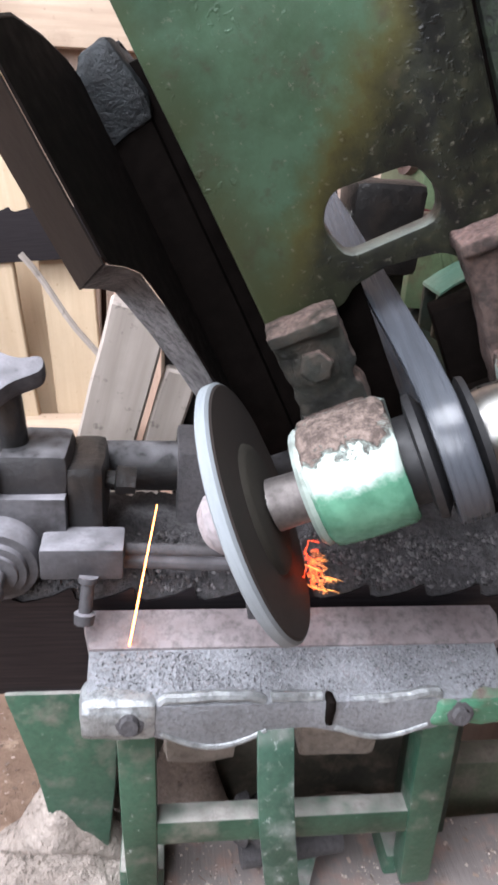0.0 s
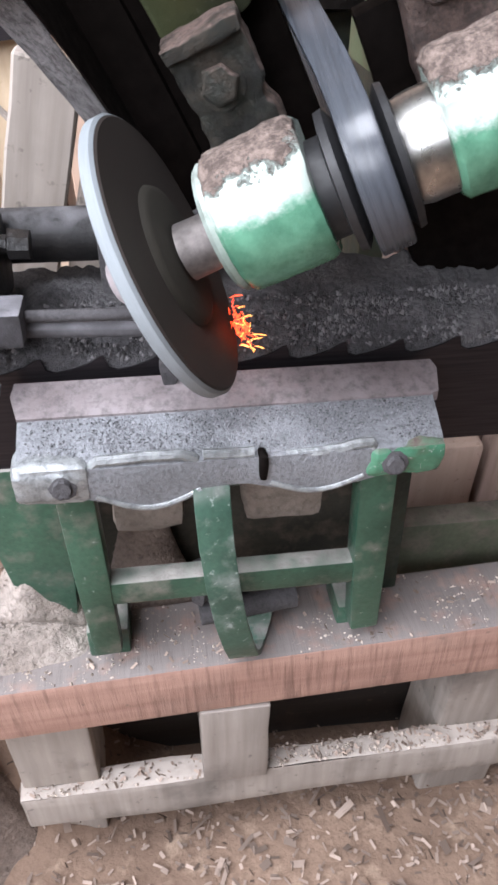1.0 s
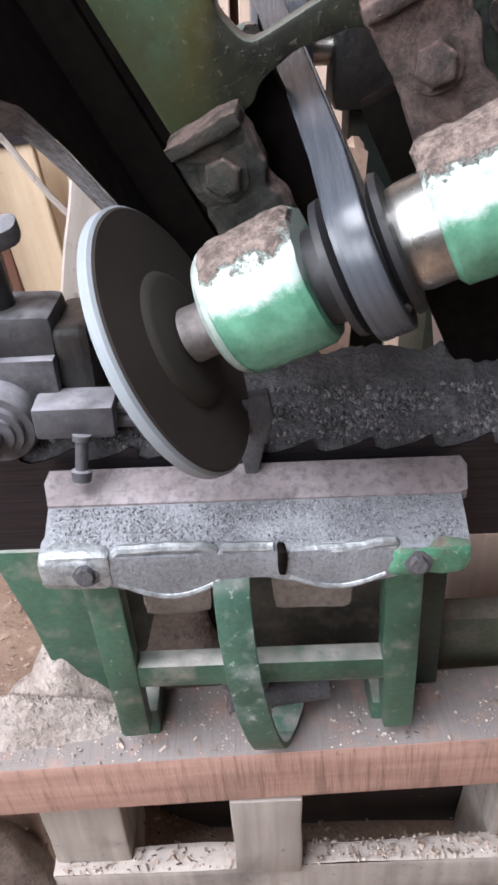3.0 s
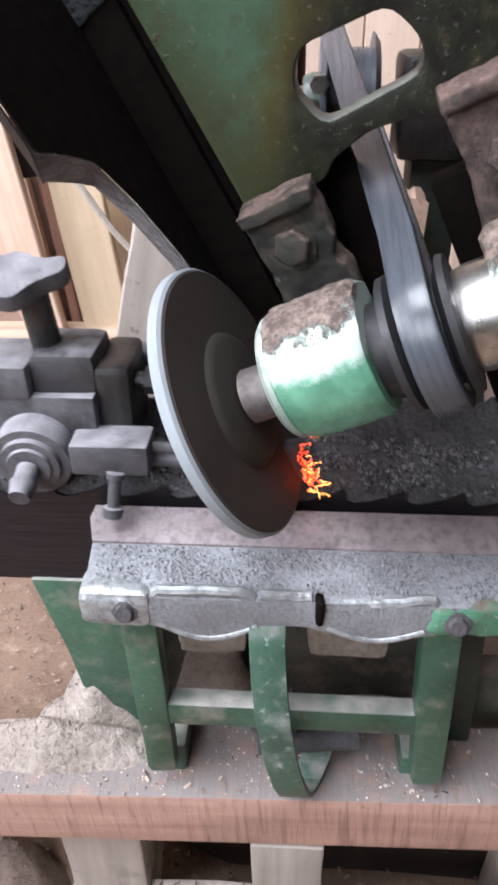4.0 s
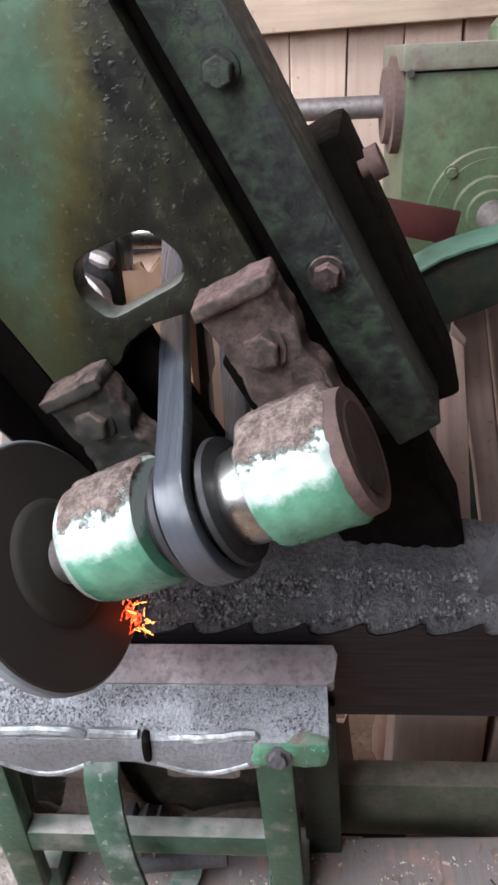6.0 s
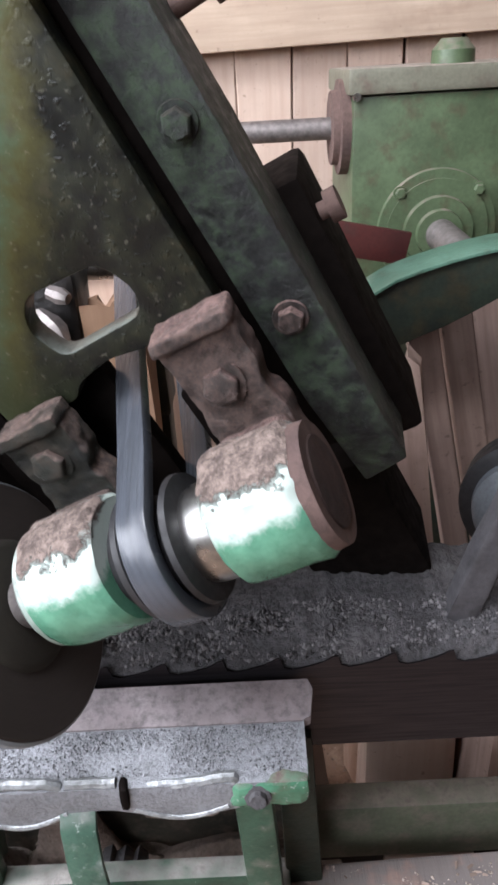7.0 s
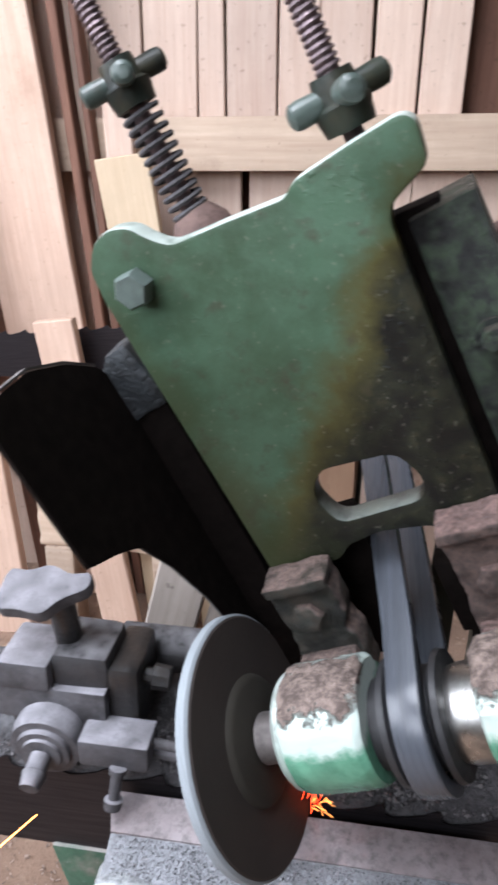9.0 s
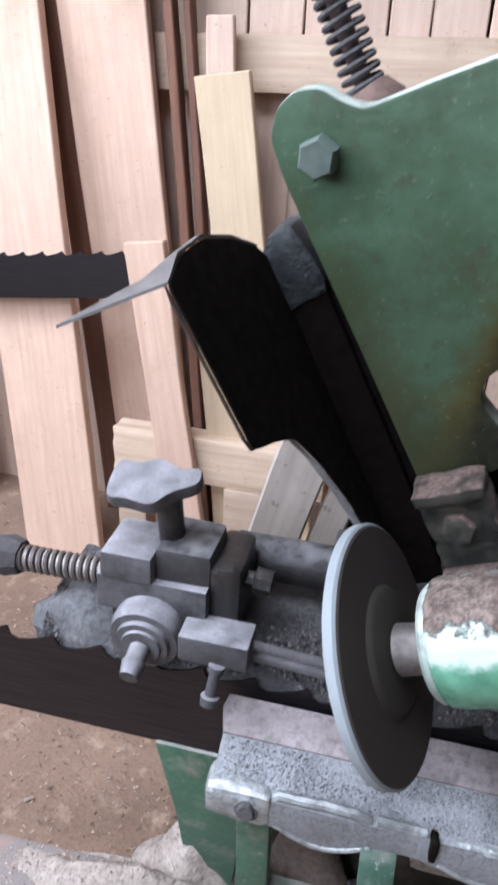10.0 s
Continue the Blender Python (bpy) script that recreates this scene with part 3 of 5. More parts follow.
def board(name, x0, x1, y0, y1, z0, z1, mat, parent=None, lean=0.0, label="", seed=0, fwd=0.0, bev=0.003):
    """An upright board, leaning sideways by lean degrees and back by fwd about its foot's middle."""
    w, h = x1 - x0, z1 - z0
    b = bmesh.new()
    bmesh.ops.create_cube(b, size=1, matrix=Matrix.Translation((0, 0, h / 2)) @ Matrix.Diagonal((w, y1 - y0, h, 1)))
    bmesh.ops.subdivide_edges(b, edges=[e for e in b.edges if abs(e.verts[0].co.z - e.verts[1].co.z) > 0.01], cuts=5)
    for v in b.verts:
        v.co.x += 0.006 * noise.noise(Vector((seed * 3.7 + (v.co.x > 0) * 9, v.co.z * 2.5, 1)))
        v.co.y += 0.004 * noise.noise(Vector((seed * 5.1, v.co.z * 2.0, 7)))
    soften(b, bev, 50, 1)
    return part(name, b, mat, parent, label, m=pose((x0 + x1) / 2, (y0 + y1) / 2, z0, -fwd, lean, 0))


rnd = random.Random(11)
edges_up = [-2.5, -2.36, -2.22, -2.07, -1.94, -1.8, -1.66, -1.5, -1.37, -1.22, -1.08, -0.95, -0.82, -0.68, -0.54, -0.40, -0.33, -0.20, -0.10, 0.03, 0.14, 0.249]
edges_up2 = [0.350, 0.471, 0.60, 0.73, 0.85, 0.99, 1.12, 1.26, 1.40, 1.52, 1.67, 1.8, 1.95, 2.1, 2.25, 2.4, 2.6]
k = 0
for row in (edges_up, edges_up2):
    for a, c in zip(row, row[1:]):
        k += 1
        board("board", a + 0.002, c - 0.003, 1.535 + 0.008 * rnd.random(), 1.56 + 0.008 * rnd.random(), 1.09, 2.95, WALL_WOOD, wall_back, rnd.uniform(-1.0, 0.3), seed=k)
low = [-2.5 + 0.139 * i for i in range(37)]
for a, c in zip(low, low[1:]):
    k += 1
    board("board", a + 0.003, c - 0.003, 1.535 + 0.01 * rnd.random(), 1.56 + 0.01 * rnd.random(), GROUND - 0.05, 1.085, WALL_WOOD, wall_back, rnd.uniform(-0.5, 0.5), seed=k + 50)
rail = rough_up(box(-2.55, 2.6, 1.47, 1.532, 1.032, 1.158, 0.004), 0.004, 6)
tagged(part("wall_rail", rail, RAIL_WOOD, m=pose(0, 0, 0.0, 0, -1.2, 0)), "pale rough-sawn rail across the shed wall", "rail", kind="structure")

# ---------------------------------------------------------------- timber leaning at the back
def plank(x0, x1, y, z0, z1, mat, lean, label, thick=0.03, fwd=0.0, seed=0, group="planks leaning on the wall"):
    ob = board("plank", x0, x1, y, y + thick, z0, z1, mat, None, lean, label, seed, fwd)
    return tagged(ob, label, "plank", group)


plank(-1.06, -0.825, 1.16, GROUND, 1.9, FRESH_WOOD, -7.0, "wide pale freshly sawn plank leaning on the wall", 0.035, 7.5, seed=1)
plank(-0.830, -0.605, 1.40, GROUND, 1.9, FRESH_WOOD, -6.0, "wide pinkish freshly sawn plank leaning on the wall", 0.035, seed=2)
plank(-1.62, -1.32, 1.38, GROUND, 1.9, FRESH_WOOD, -4.0, "wide pale plank leaning on the wall", 0.03, seed=3)
plank(-0.595, -0.570, 1.42, GROUND, 1.9, DARK_WOOD, -5.0, "thin dark brown plank seen on edge", 0.05, seed=4)
plank(-0.560, -0.540, 1.43, GROUND, 1.9, DARK_WOOD, -4.5, "thin dark brown plank seen on edge", 0.05, seed=5)
plank(-0.925, -0.835, 1.44, GROUND, 1.9, DARK_WOOD, -5.0, "dark brown plank in the gap between pale ones", 0.03, seed=6)
plank(-0.480, -0.345, 1.36, 0.10, 1.07, YELLOW_WOOD, -8.5, "short yellowish plank offcut leaning on the wall", 0.028, seed=7)
plank(-0.555, -0.485, 1.41, 0.05, 1.18, WALL_WOOD, -3.0, "short brown plank offcut leaning on the wall", 0.025, seed=8)
plank(-0.580, -0.480, 1.12, GROUND, 0.72, FRESH_WOOD, -8.0, "narrow pink plank standing before the blade", 0.03, seed=9)
plank(-0.48, -0.36, 1.2, GROUND, 0.62, YELLOW_WOOD, -6.0, "yellowish plank leaning behind the machine", 0.03, seed=12)
plank(-0.34, -0.22, 1.24, GROUND, 0.66, YELLOW_WOOD, -4.0, "yellowish plank leaning behind the machine", 0.03, seed=13)
plank(-0.20, -0.06, 1.22, GROUND, 0.62, FRESH_WOOD, -2.0, "pale plank leaning behind the machine", 0.03, seed=14)

log = rough_up(rough_up(box(-0.775, -0.20, 1.16, 1.23, 0.08, 0.215, 0.012), 0.010, 9, 5), 0.005, 45)
tagged(part("timber_block", log, RAIL_WOOD), "rough pale timber lying across behind the machine", "timber")
for i, (x0, x1, z1) in enumerate(((-0.76, -0.68, 0.08), (-0.46, -0.36, 0.08))):
    tagged(part("timber_block", rough_up(box(x0, x1, 1.155, 1.235, GROUND, z1, 0.006), 0.004, 8, 2), RAIL_WOOD), "upright timber offcut under the cross piece", "timber")

# slanting grey props behind the feed carriage
def prop(x0, z0, x1, z1, y, w, label, seed):
    b = bmesh.new()
    d = Vector((x1 - x0, 0, z1 - z0))
    bmesh.ops.create_cube(b, size=1, matrix=Matrix.Translation((0, 0, d.length / 2)) @ Matrix.Diagonal((w, 0.035, d.length, 1)))
    bmesh.ops.subdivide_edges(b, edges=[e for e in b.edges if abs(e.verts[0].co.z - e.verts[1].co.z) > 0.01], cuts=5)
    rough_up(b, 0.004, 12 + seed)
    soften(b, 0.003, 50, 1)
    ang = math.degrees(math.atan2(d.x, d.z))
    return tagged(part("wooden_prop", b, GREY_WOOD, m=pose(x0, y, z0, 0, ang, 0)), label, "prop")


stick = pipe([(-0.275 + 0.093 * q / 8, 0.40, 0.755 - 0.130 * q / 8 + 0.003 * math.sin(q)) for q in range(9)], 0.004, 6)
tagged(part("thin_stick", stick, GREY_WOOD), "thin pale stick leaning behind the wheel", "stick")
prop(-0.207, 0.440, -0.140, 0.715, 0.35, 0.066, "dusty grey wooden prop slanting behind the wheel", 1)
prop(-0.146, 0.440, -0.092, 0.640, 0.36, 0.038, "narrow grey wooden prop beside a wider one", 2)

# unseen block added to carry the props
tagged(part("timber_block", rough_up(box(-0.275, -0.10, 0.31, 0.40, GROUND, 0.452, 0.006), 0.004, 8, 3), BLACK_TIMBER), "added black timber block that carries the slanting props", "timber")

# ---------------------------------------------------------------- timbers under the machine
beam = box(-1.0, 1.1, -0.002, 0.088, -0.085, 0.0, 0.004)
tagged(part("support_beam", rough_up(beam, 0.003, 14, 3), BEAM_WOOD, m=pose(0, 0, 0.198, 0, -3.0, 0)), "red-brown sawn timber beam under the machine's feet", "beam")
for x0, x1, y0, seed in ((-0.262, -0.168, 0.02, 1), (-0.036, 0.045, -0.001, 2), (0.165, 0.232, 0.128, 3), (0.285, 0.40, 0.03, 4)):
    b = rough_up(box(x0, x1, y0, 0.15, -0.052, 0.106 + 0.052 * (x0 + x1) / 2, 0.003), 0.003, 10 + seed, 2)
    tagged(part("timber_block", b, GREY_WOOD), "grey weathered timber block under the beam", "timber", "blocks under the beam")
slat = rough_up(box(-0.27, 0.85, 0.004, 0.036, -0.125, -0.050, 0.006), 0.008, 16, 5)
tagged(part("pallet_slat", slat, GREY_WOOD, m=pose(0, 0, 0.0, 0, -1.2, 0)), "grey split pallet slat under the blocks", "slat")
for x0, x1 in ((-0.26, -0.175), (0.29, 0.40), (0.5, 0.64)):
    tagged(part("timber_block", rough_up(box(x0, x1, 0.040, 0.14, GROUND - 0.02, -0.06, 0.004), 0.004, 9, 2), GREY_WOOD), "short timber block on the ground", "timber", "blocks on the ground")


def heap(x, y, z, rx, ry, h, seed, label, mat, name="dust_heap", loose=0):
    """A loose heap with a ragged outline."""
    b = bmesh.new()
    rows_h = []
    for i in range(29):
        q = i / 28
        ring = []
        for k in range(72):
            a = k * math.tau / 72
            wob = 1 + 0.22 * noise.noise(Vector((math.cos(a) * 1.5 + seed, math.sin(a) * 1.5, seed)))
            px, py = x + rx * q * wob * math.cos(a), y + ry * q * wob * math.sin(a)
            pz = z + h * (0.5 + 0.5 * math.cos(math.pi * q ** 0.9)) + (h * 0.10 * noise.noise(Vector((px * 20, py * 20, seed))) + 0.005 * noise.noise(Vector((px * 70, py * 70, seed)))) * min(1.0, 2.5 * (1 - q))
            ring.append(b.verts.new((px, py, pz)))
        rows_h.append(ring)
    for a, c in zip(rows_h, rows_h[1:]):
        for k in range(72):
            b.faces.new((a[k], a[(k + 1) % 72], c[(k + 1) % 72], c[k]))
    spots = [v.co.copy() for ring in rows_h for v in ring]
    bmesh.ops.remove_doubles(b, verts=b.verts, dist=0.0001)
    # loose grains half sunk in the heap
    rnd4 = random.Random(seed)
    for k in range(loose):
        p, r = rnd4.choice(spots), 0.0005 + 0.0014 * rnd4.random() ** 3
        q = [b.verts.new(p + r * Vector((rnd4.uniform(-1, 1) + dx, rnd4.uniform(-1, 1) + dy, dz))) for dx, dy, dz in ((-1, -1, -0.4), (1, -1, -0.4), (0, 1.2, -0.4), (0, 0, 1.2))]
        for i, j, l in ((0, 1, 3), (1, 2, 3), (2, 0, 3)):
            b.faces.new((q[i], q[j], q[l]))
    return tagged(part(name, b, mat, smooth=50), label, "dust", kind="stuff")


# near-black board stands in for the deep shade under the beam
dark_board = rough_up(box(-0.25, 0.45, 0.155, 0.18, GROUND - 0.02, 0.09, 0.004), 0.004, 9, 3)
tagged(part("timber_board", dark_board, BLACK_TIMBER), "black board added for the deep shade under the machine", "board")
SAWDUST = grit("pale_sawdust", (0.47, 0.405, 0.36), (0.31, 0.255, 0.22), scale=120, depth=0.006, strength=1.0)
SAWDUST_BROWN = grit("brown_sawdust", (0.26, 0.20, 0.165), (0.15, 0.11, 0.09), scale=140, depth=0.005, strength=1.0)
heap(-0.205, 0.098, 0.172, 0.085, 0.062, 0.135, 9, "pale sawdust drifted up against the green leg", SAWDUST, loose=1500)
heap(-0.250, 0.054, 0.176, 0.19, 0.044, 0.055, 3, "pale heap of sawdust at the green foot", SAWDUST, loose=1800)
heap(-0.06, 0.118, 0.17, 0.12, 0.030, 0.035, 5, "small heap of dust on the beam", SAWDUST_BROWN)
heap(-0.36, 0.060, GROUND, 0.13, 0.10, 0.22, 8, "brown heap of sawdust and splinters on the ground", SAWDUST_BROWN, loose=1500)
heap(-0.085, 0.125, 0.18, 0.075, 0.026, 0.190, 13, "brown rubble and dust heaped behind the bracket", SAWDUST_BROWN, loose=900)
heap(0.10, 0.120, 0.18, 0.09, 0.028, 0.030, 6, "small heap of dust on the beam", SAWDUST_BROWN)

def litter(x0, x1, y0, y1, z_at, n, seed, label):
    rnd2 = random.Random(seed)
    b = bmesh.new()
    for k in range(n):
        x, y = rnd2.uniform(x0, x1), rnd2.uniform(y0, y1)
        l, w = rnd2.uniform(0.0012, 0.005), rnd2.uniform(0.0006, 0.002)
        m = pose(x, y, z_at(x) + 0.002, rnd2.uniform(-30, 30), rnd2.uniform(-30, 30), rnd2.uniform(0, 360))
        b.faces.new([b.verts.new(m @ Vector(c)) for c in ((-l, -w, 0), (l, -w * 0.6, 0), (l * 0.8, w, 0.001), (-l, w * 0.8, 0.001))])
    return tagged(part("splinters", b, CHIPS, smooth=10), label, "splinters", kind="stuff")


litter(-0.6, 0.6, 0.0, 0.085, lambda x: 0.198 + 0.0524 * x, 170, 21, "fine splinters and dust on the beam")
litter(-0.25, 0.5, 0.006, 0.034, lambda x: -0.046 + 0.021 * x, 260, 22, "fine splinters on the pallet slat")

# ---------------------------------------------------------------- machine bed
bed = thing("machine_bed", pose(0, 0, 0), "green cast machine bed caked with grey grinding dust", "machine bed")
bed_top = bmesh.new()
prof = [(0.084, 0.435), (0.084, 0.526), (0.088, 0.533), (0.093, 0.538), (0.098, 0.543), (0.105, 0.547), (0.112, 0.551), (0.120, 0.555), (0.130, 0.558), (0.15, 0.560), (0.20, 0.562), (0.20, 0.435)]
n_cut = 220
rows_v = []
for i in range(n_cut + 1):
    x = -0.38 + 1.08 * i / n_cut
    ring = []
    for y, z in prof:
        bumpy = 0.007 * noise.noise(Vector((x * 40, y * 40, z * 40))) + 0.006 * noise.noise(Vector((x * 120, y * 120, 3)))
        ring.append(bed_top.verts.new((x, y, z + (bumpy if z > 0.5 else 0))))
    rows_v.append(ring)
for a, c in zip(rows_v, rows_v[1:]):
    for i in range(len(prof)):
        j = (i + 1) % len(prof)
        bed_top.faces.new((a[i], a[j], c[j], c[i]))
bed_top.faces.new(rows_v[0])
bed_top.faces.new(rows_v[-1][::-1])
part("blade_backing", bed_top, GRIT_BED, bed, "dust-caked rail behind the blade", 50)
part("leg", slab([(-0.255, 0.42), (-0.15, 0.42), (-0.155, 0.30), (-0.165, 0.188), (-0.212, 0.188), (-0.232, 0.32)], 0.075, 0.12, 0.004), GREEN_STAND, bed, "green tapered leg, dusty at the foot")
part("leg", slab([(0.155, 0.44), (0.19, 0.44), (0.196, 0.30), (0.20, 0.205), (0.16, 0.205), (0.158, 0.30)], 0.07, 0.13, 0.004), GREEN_DARK, bed, "dark green leg")
part("leg", slab([(0.50, 0.44), (0.56, 0.44), (0.52, 0.22), (0.44, 0.22)], 0.10, 0.14, 0.004), GREEN_STAND, bed)
part("tie_bar", box(0.19, 0.60, 0.13, 0.165, 0.150, 0.243, 0.004), GREEN_DUSTY, bed, "dusty green horizontal tie bar")
# added panel, dusty brown and darkened for the shaded void below the table
part("web", rough_up(box(-0.19, 0.19, 0.150, 0.175, 0.10, 0.43, 0.004), 0.003, 20, 3), GREEN_BROWN, bed, "dusty brown-green panel, darkened for the shaded void behind the bracket")
part("side_arm", rough_up(rough_up(slab([(0.312, 0.530), (0.342, 0.530), (0.392, 0.700), (0.368, 0.710)], 0.105, 0.128, 0.003), 0.002, 30, 3), 0.001, 110), DUSTED, bed, "dust-grey flat arm standing on the bed")
part("under_rail", box(-0.14, 0.56, 0.125, 0.18, 0.385, 0.42, 0.003), GRIT_DARK, bed)

# ---------------------------------------------------------------- blade
PITCH = 0.0525


def saw_blade(name, x0, x1, z_low, z_gullet, z_tip, thick, pitch, label):
    """A band with raked teeth along its upper edge."""
    n = int(round((x1 - x0) / pitch))
    pts = []
    for k in range(n):
        x = x0 + k * pitch
        pts += [(x, z_tip), (x + pitch * 0.06, z_gullet + 0.002), (x + pitch * 0.2, z_gullet - 0.001), (x + pitch * 0.42, z_gullet + 0.001), (x + pitch * 0.72, z_gullet + (z_tip - z_gullet) * 0.45), (x + pitch * 0.93, z_tip - 0.0005)]
    pts += [(x1, z_low), (x0, z_low)]
    b = slab(pts, 0, thick, 0)
    return tagged(part(name, b, BLADE_STEEL, smooth=20), label, "saw blade")


blade = saw_blade("band_saw_blade", -1.15, 0.95, 0.418, 0.521, 0.534, 0.0016, PITCH, "dark steel band saw blade, teeth up, being sharpened")
strand = saw_blade("band_saw_blade", -1.9, 0.2, -0.112, -0.006, 0.003, 0.0016, 0.0525, "far strand of the dark band saw blade, teeth up")
strand.matrix_basis = pose(0, 1.19, 0.745, 0, -6, 0)

# ---------------------------------------------------------------- clamping table before the blade
table = thing("blade_clamp_table", pose(0, 0, 0), "worn iron clamping table with dust, on a green bracket", "clamp")


def jaw_body():
    """Sloping cast plate with a raised back jaw, a rib along the front edge and a bowed lower edge."""
    b = bmesh.new()
    n = 40
    rings = []
    for i in range(n + 1):
        s = i / n
        x = -0.172 + 0.352 * s
        bow = 0.016 * math.sin(math.pi * min(1, max(0, (s - 0.12) / 0.36))) if s < 0.5 else 0.012 * math.sin(math.pi * min(1, max(0, (s - 0.52) / 0.36)))
        ear = 0.010 if (s < 0.10 or s > 0.90) else 0.0
        front = -0.006 + ear * 0.4
        zz = 0.006 * noise.noise(Vector((x * 30, 2, 1)))
        ring = [(x, 0.060, 0.440), (x, 0.060, 0.508), (x, 0.040, 0.5035), (x, 0.020, 0.494), (x, 0.003, 0.4855 + zz * 0.2), (x, front, 0.482), (x, front - 0.002, 0.470), (x, front, 0.455 - bow + zz * 0.3), (x, front + 0.014, 0.452 - bow), (x, 0.03, 0.44)]
        rings.append([b.verts.new(p) for p in ring])
    for a, c in zip(rings, rings[1:]):
        for i in range(len(a)):
            j = (i + 1) % len(a)
            b.faces.new((a[i], a[j], c[j], c[i]))
    b.faces.new(rings[0])
    b.faces.new(rings[-1][::-1])
    return b


part("table_plate", jaw_body(), WORN_IRON, table, "worn grey iron plate with rubbed bright edge", 40)
jaw_pts = [(-0.175, 0.0), (0.186, 0.0), (0.190, -0.008), (0.186, -0.030), (0.178, -0.033), (-0.172, -0.033), (-0.178, -0.012)]
jb = bmesh.new()
top_l = []
for lay, dy, dz in ((0, 0.0, 0.0), (1, 0.0, 0.010)):
    top_l.append([jb.verts.new((x, 0.070 + y * 1.0, 0.5085 + dz + y * 0.42 + (0.002 * noise.noise(Vector((x * 20, y * 20, 1)))))) for x, y in jaw_pts])
jb.faces.new(top_l[1])
jb.faces.new(top_l[0][::-1])
for i in range(len(jaw_pts)):
    j = (i + 1) % len(jaw_pts)
    jb.faces.new((top_l[0][i], top_l[0][j], top_l[1][j], top_l[1][i]))
soften(jb, 0.002, 30)
part("jaw", jb, JAW, table, "rubbed flat jaw along the back edge")
# rubbed iron, brightened so the ribs' highlights are in its colour
RIM = grit("rubbed_rim_with_highlight", (0.44, 0.46, 0.47), (0.19, 0.20, 0.20), rough=0.33, scale=110, strength=0.6, metal=0.35, speck=0.7)
for rib_path in ([(-0.116, 0.478), (-0.108, 0.4865), (-0.07, 0.4880), (-0.042, 0.4875), (-0.031, 0.483), (-0.0275, 0.470), (-0.026, 0.456)], [(0.044, 0.4790), (0.06, 0.4800), (0.09, 0.4815), (0.106, 0.4860), (0.116, 0.4860), (0.120, 0.478)], [(-0.024, 0.4855), (-0.005, 0.4850), (0.018, 0.4850)]):
    pts3 = []
    for p0, p1 in zip(rib_path, rib_path[1:]):
        pts3 += [(p0[0] + (p1[0] - p0[0]) * q / 4, -0.0018 + 0.0012 * noise.noise(Vector((p0[0] * 90, q, 1))), p0[1] + (p1[1] - p0[1]) * q / 4) for q in range(4)]
    pts3.append((rib_path[-1][0], -0.0018, rib_path[-1][1]))
    part("rib", pipe(pts3, 0.0046, 8), RIM, table, "bright rubbed rib")
lower = pipe([(-0.112 + 0.086 * q / 12, -0.0050, 0.4535 - 0.017 * math.sin(math.pi * q / 12)) for q in range(13)], 0.0032, 8)
part("rib", lower, RIM, table, "bright rubbed lower rim")
lower = pipe([(0.032 + 0.080 * q / 12, -0.0050, 0.4545 - 0.013 * math.sin(math.pi * q / 12)) for q in range(13)], 0.0032, 8)
part("rib", lower, RIM, table, "bright rubbed lower rim")
part("clamp_slot", rough_up(box(0.0215, 0.0290, -0.0115, 0.004, 0.460, 0.486, 0.003), 0.002, 90, 2), BLACK_SHEET, table, "dark worn slot")
part("ear", rough_up(rough_up(box(-0.176, -0.116, -0.010, 0.022, 0.450, 0.487, 0.008), 0.004, 35, 3), 0.0015, 110), RIM, table, "rubbed bright ear")
part("ear", rough_up(rough_up(box(0.114, 0.180, -0.009, 0.024, 0.450, 0.484, 0.008), 0.005, 40, 3), 0.0015, 110), GREEN_HOUSING, table, "chipped green ear")
for x, z in ((-0.137, 0.468), (0.137, 0.467)):
    part("screw", rough_up(turned((x, -0.006, z), (x, -0.0155, z + 0.002), [(0, 0.0115), (0.5, 0.0115), (0.55, 0.008), (1, 0.007)], 10, 0.001), 0.0012, 120), GRIT_DARK, table, "dark greasy screw")

stand = thing("green_bracket", pose(0, 0, 0), "green painted iron bracket frame below the clamping table", "bracket")
part("leg", slab([(-0.150, 0.462), (-0.117, 0.462), (-0.114, 0.33), (-0.112, 0.225), (-0.140, 0.222), (-0.146, 0.33)], 0.006, 0.028, 0.004), GREEN_STAND, stand)
part("leg", slab([(0.114, 0.458), (0.148, 0.458), (0.154, 0.33), (0.158, 0.225), (0.128, 0.222), (0.120, 0.33)], 0.006, 0.034, 0.004), GREEN_STAND, stand)
part("cross_bar", box(-0.118, 0.124, 0.008, 0.030, 0.298, 0.328, 0.004), GREEN_STAND, stand)
for x in (-0.128, 0.142):
    part("foot", box(x - 0.022, x + 0.022, 0.030, 0.085, 0.19, 0.232, 0.004), GREEN_STAND, stand)

arc = [(-0.018, 0.002, 0.462), (-0.018, -0.012, 0.44), (-0.016, -0.021, 0.40), (-0.011, -0.027, 0.35), (-0.004, -0.028, 0.30), (0.004, -0.025, 0.26), (0.010, -0.016, 0.232), (0.015, -0.002, 0.214), (0.022, 0.016, 0.207), (0.030, 0.034, 0.214), (0.036, 0.046, 0.232)]
fine_arc = []
for a, c in zip(arc, arc[1:]):
    fine_arc += [Vector(a).lerp(Vector(c), t / 3) for t in range(3)]
fine_arc.append(Vector(arc[-1]))
lever = thing("clamp_lever", pose(0, 0, 0), "bent flat iron lever with flaking green paint", "lever")
part("lever_strap", strap(fine_arc, 0.031, 0.006), GREEN_FLAKED, lever)
part("lever_pin", rod((-0.03, 0.04, 0.235), (0.075, 0.05, 0.238), 0.014), GRIT_DARK, lever, "dark greasy pin")

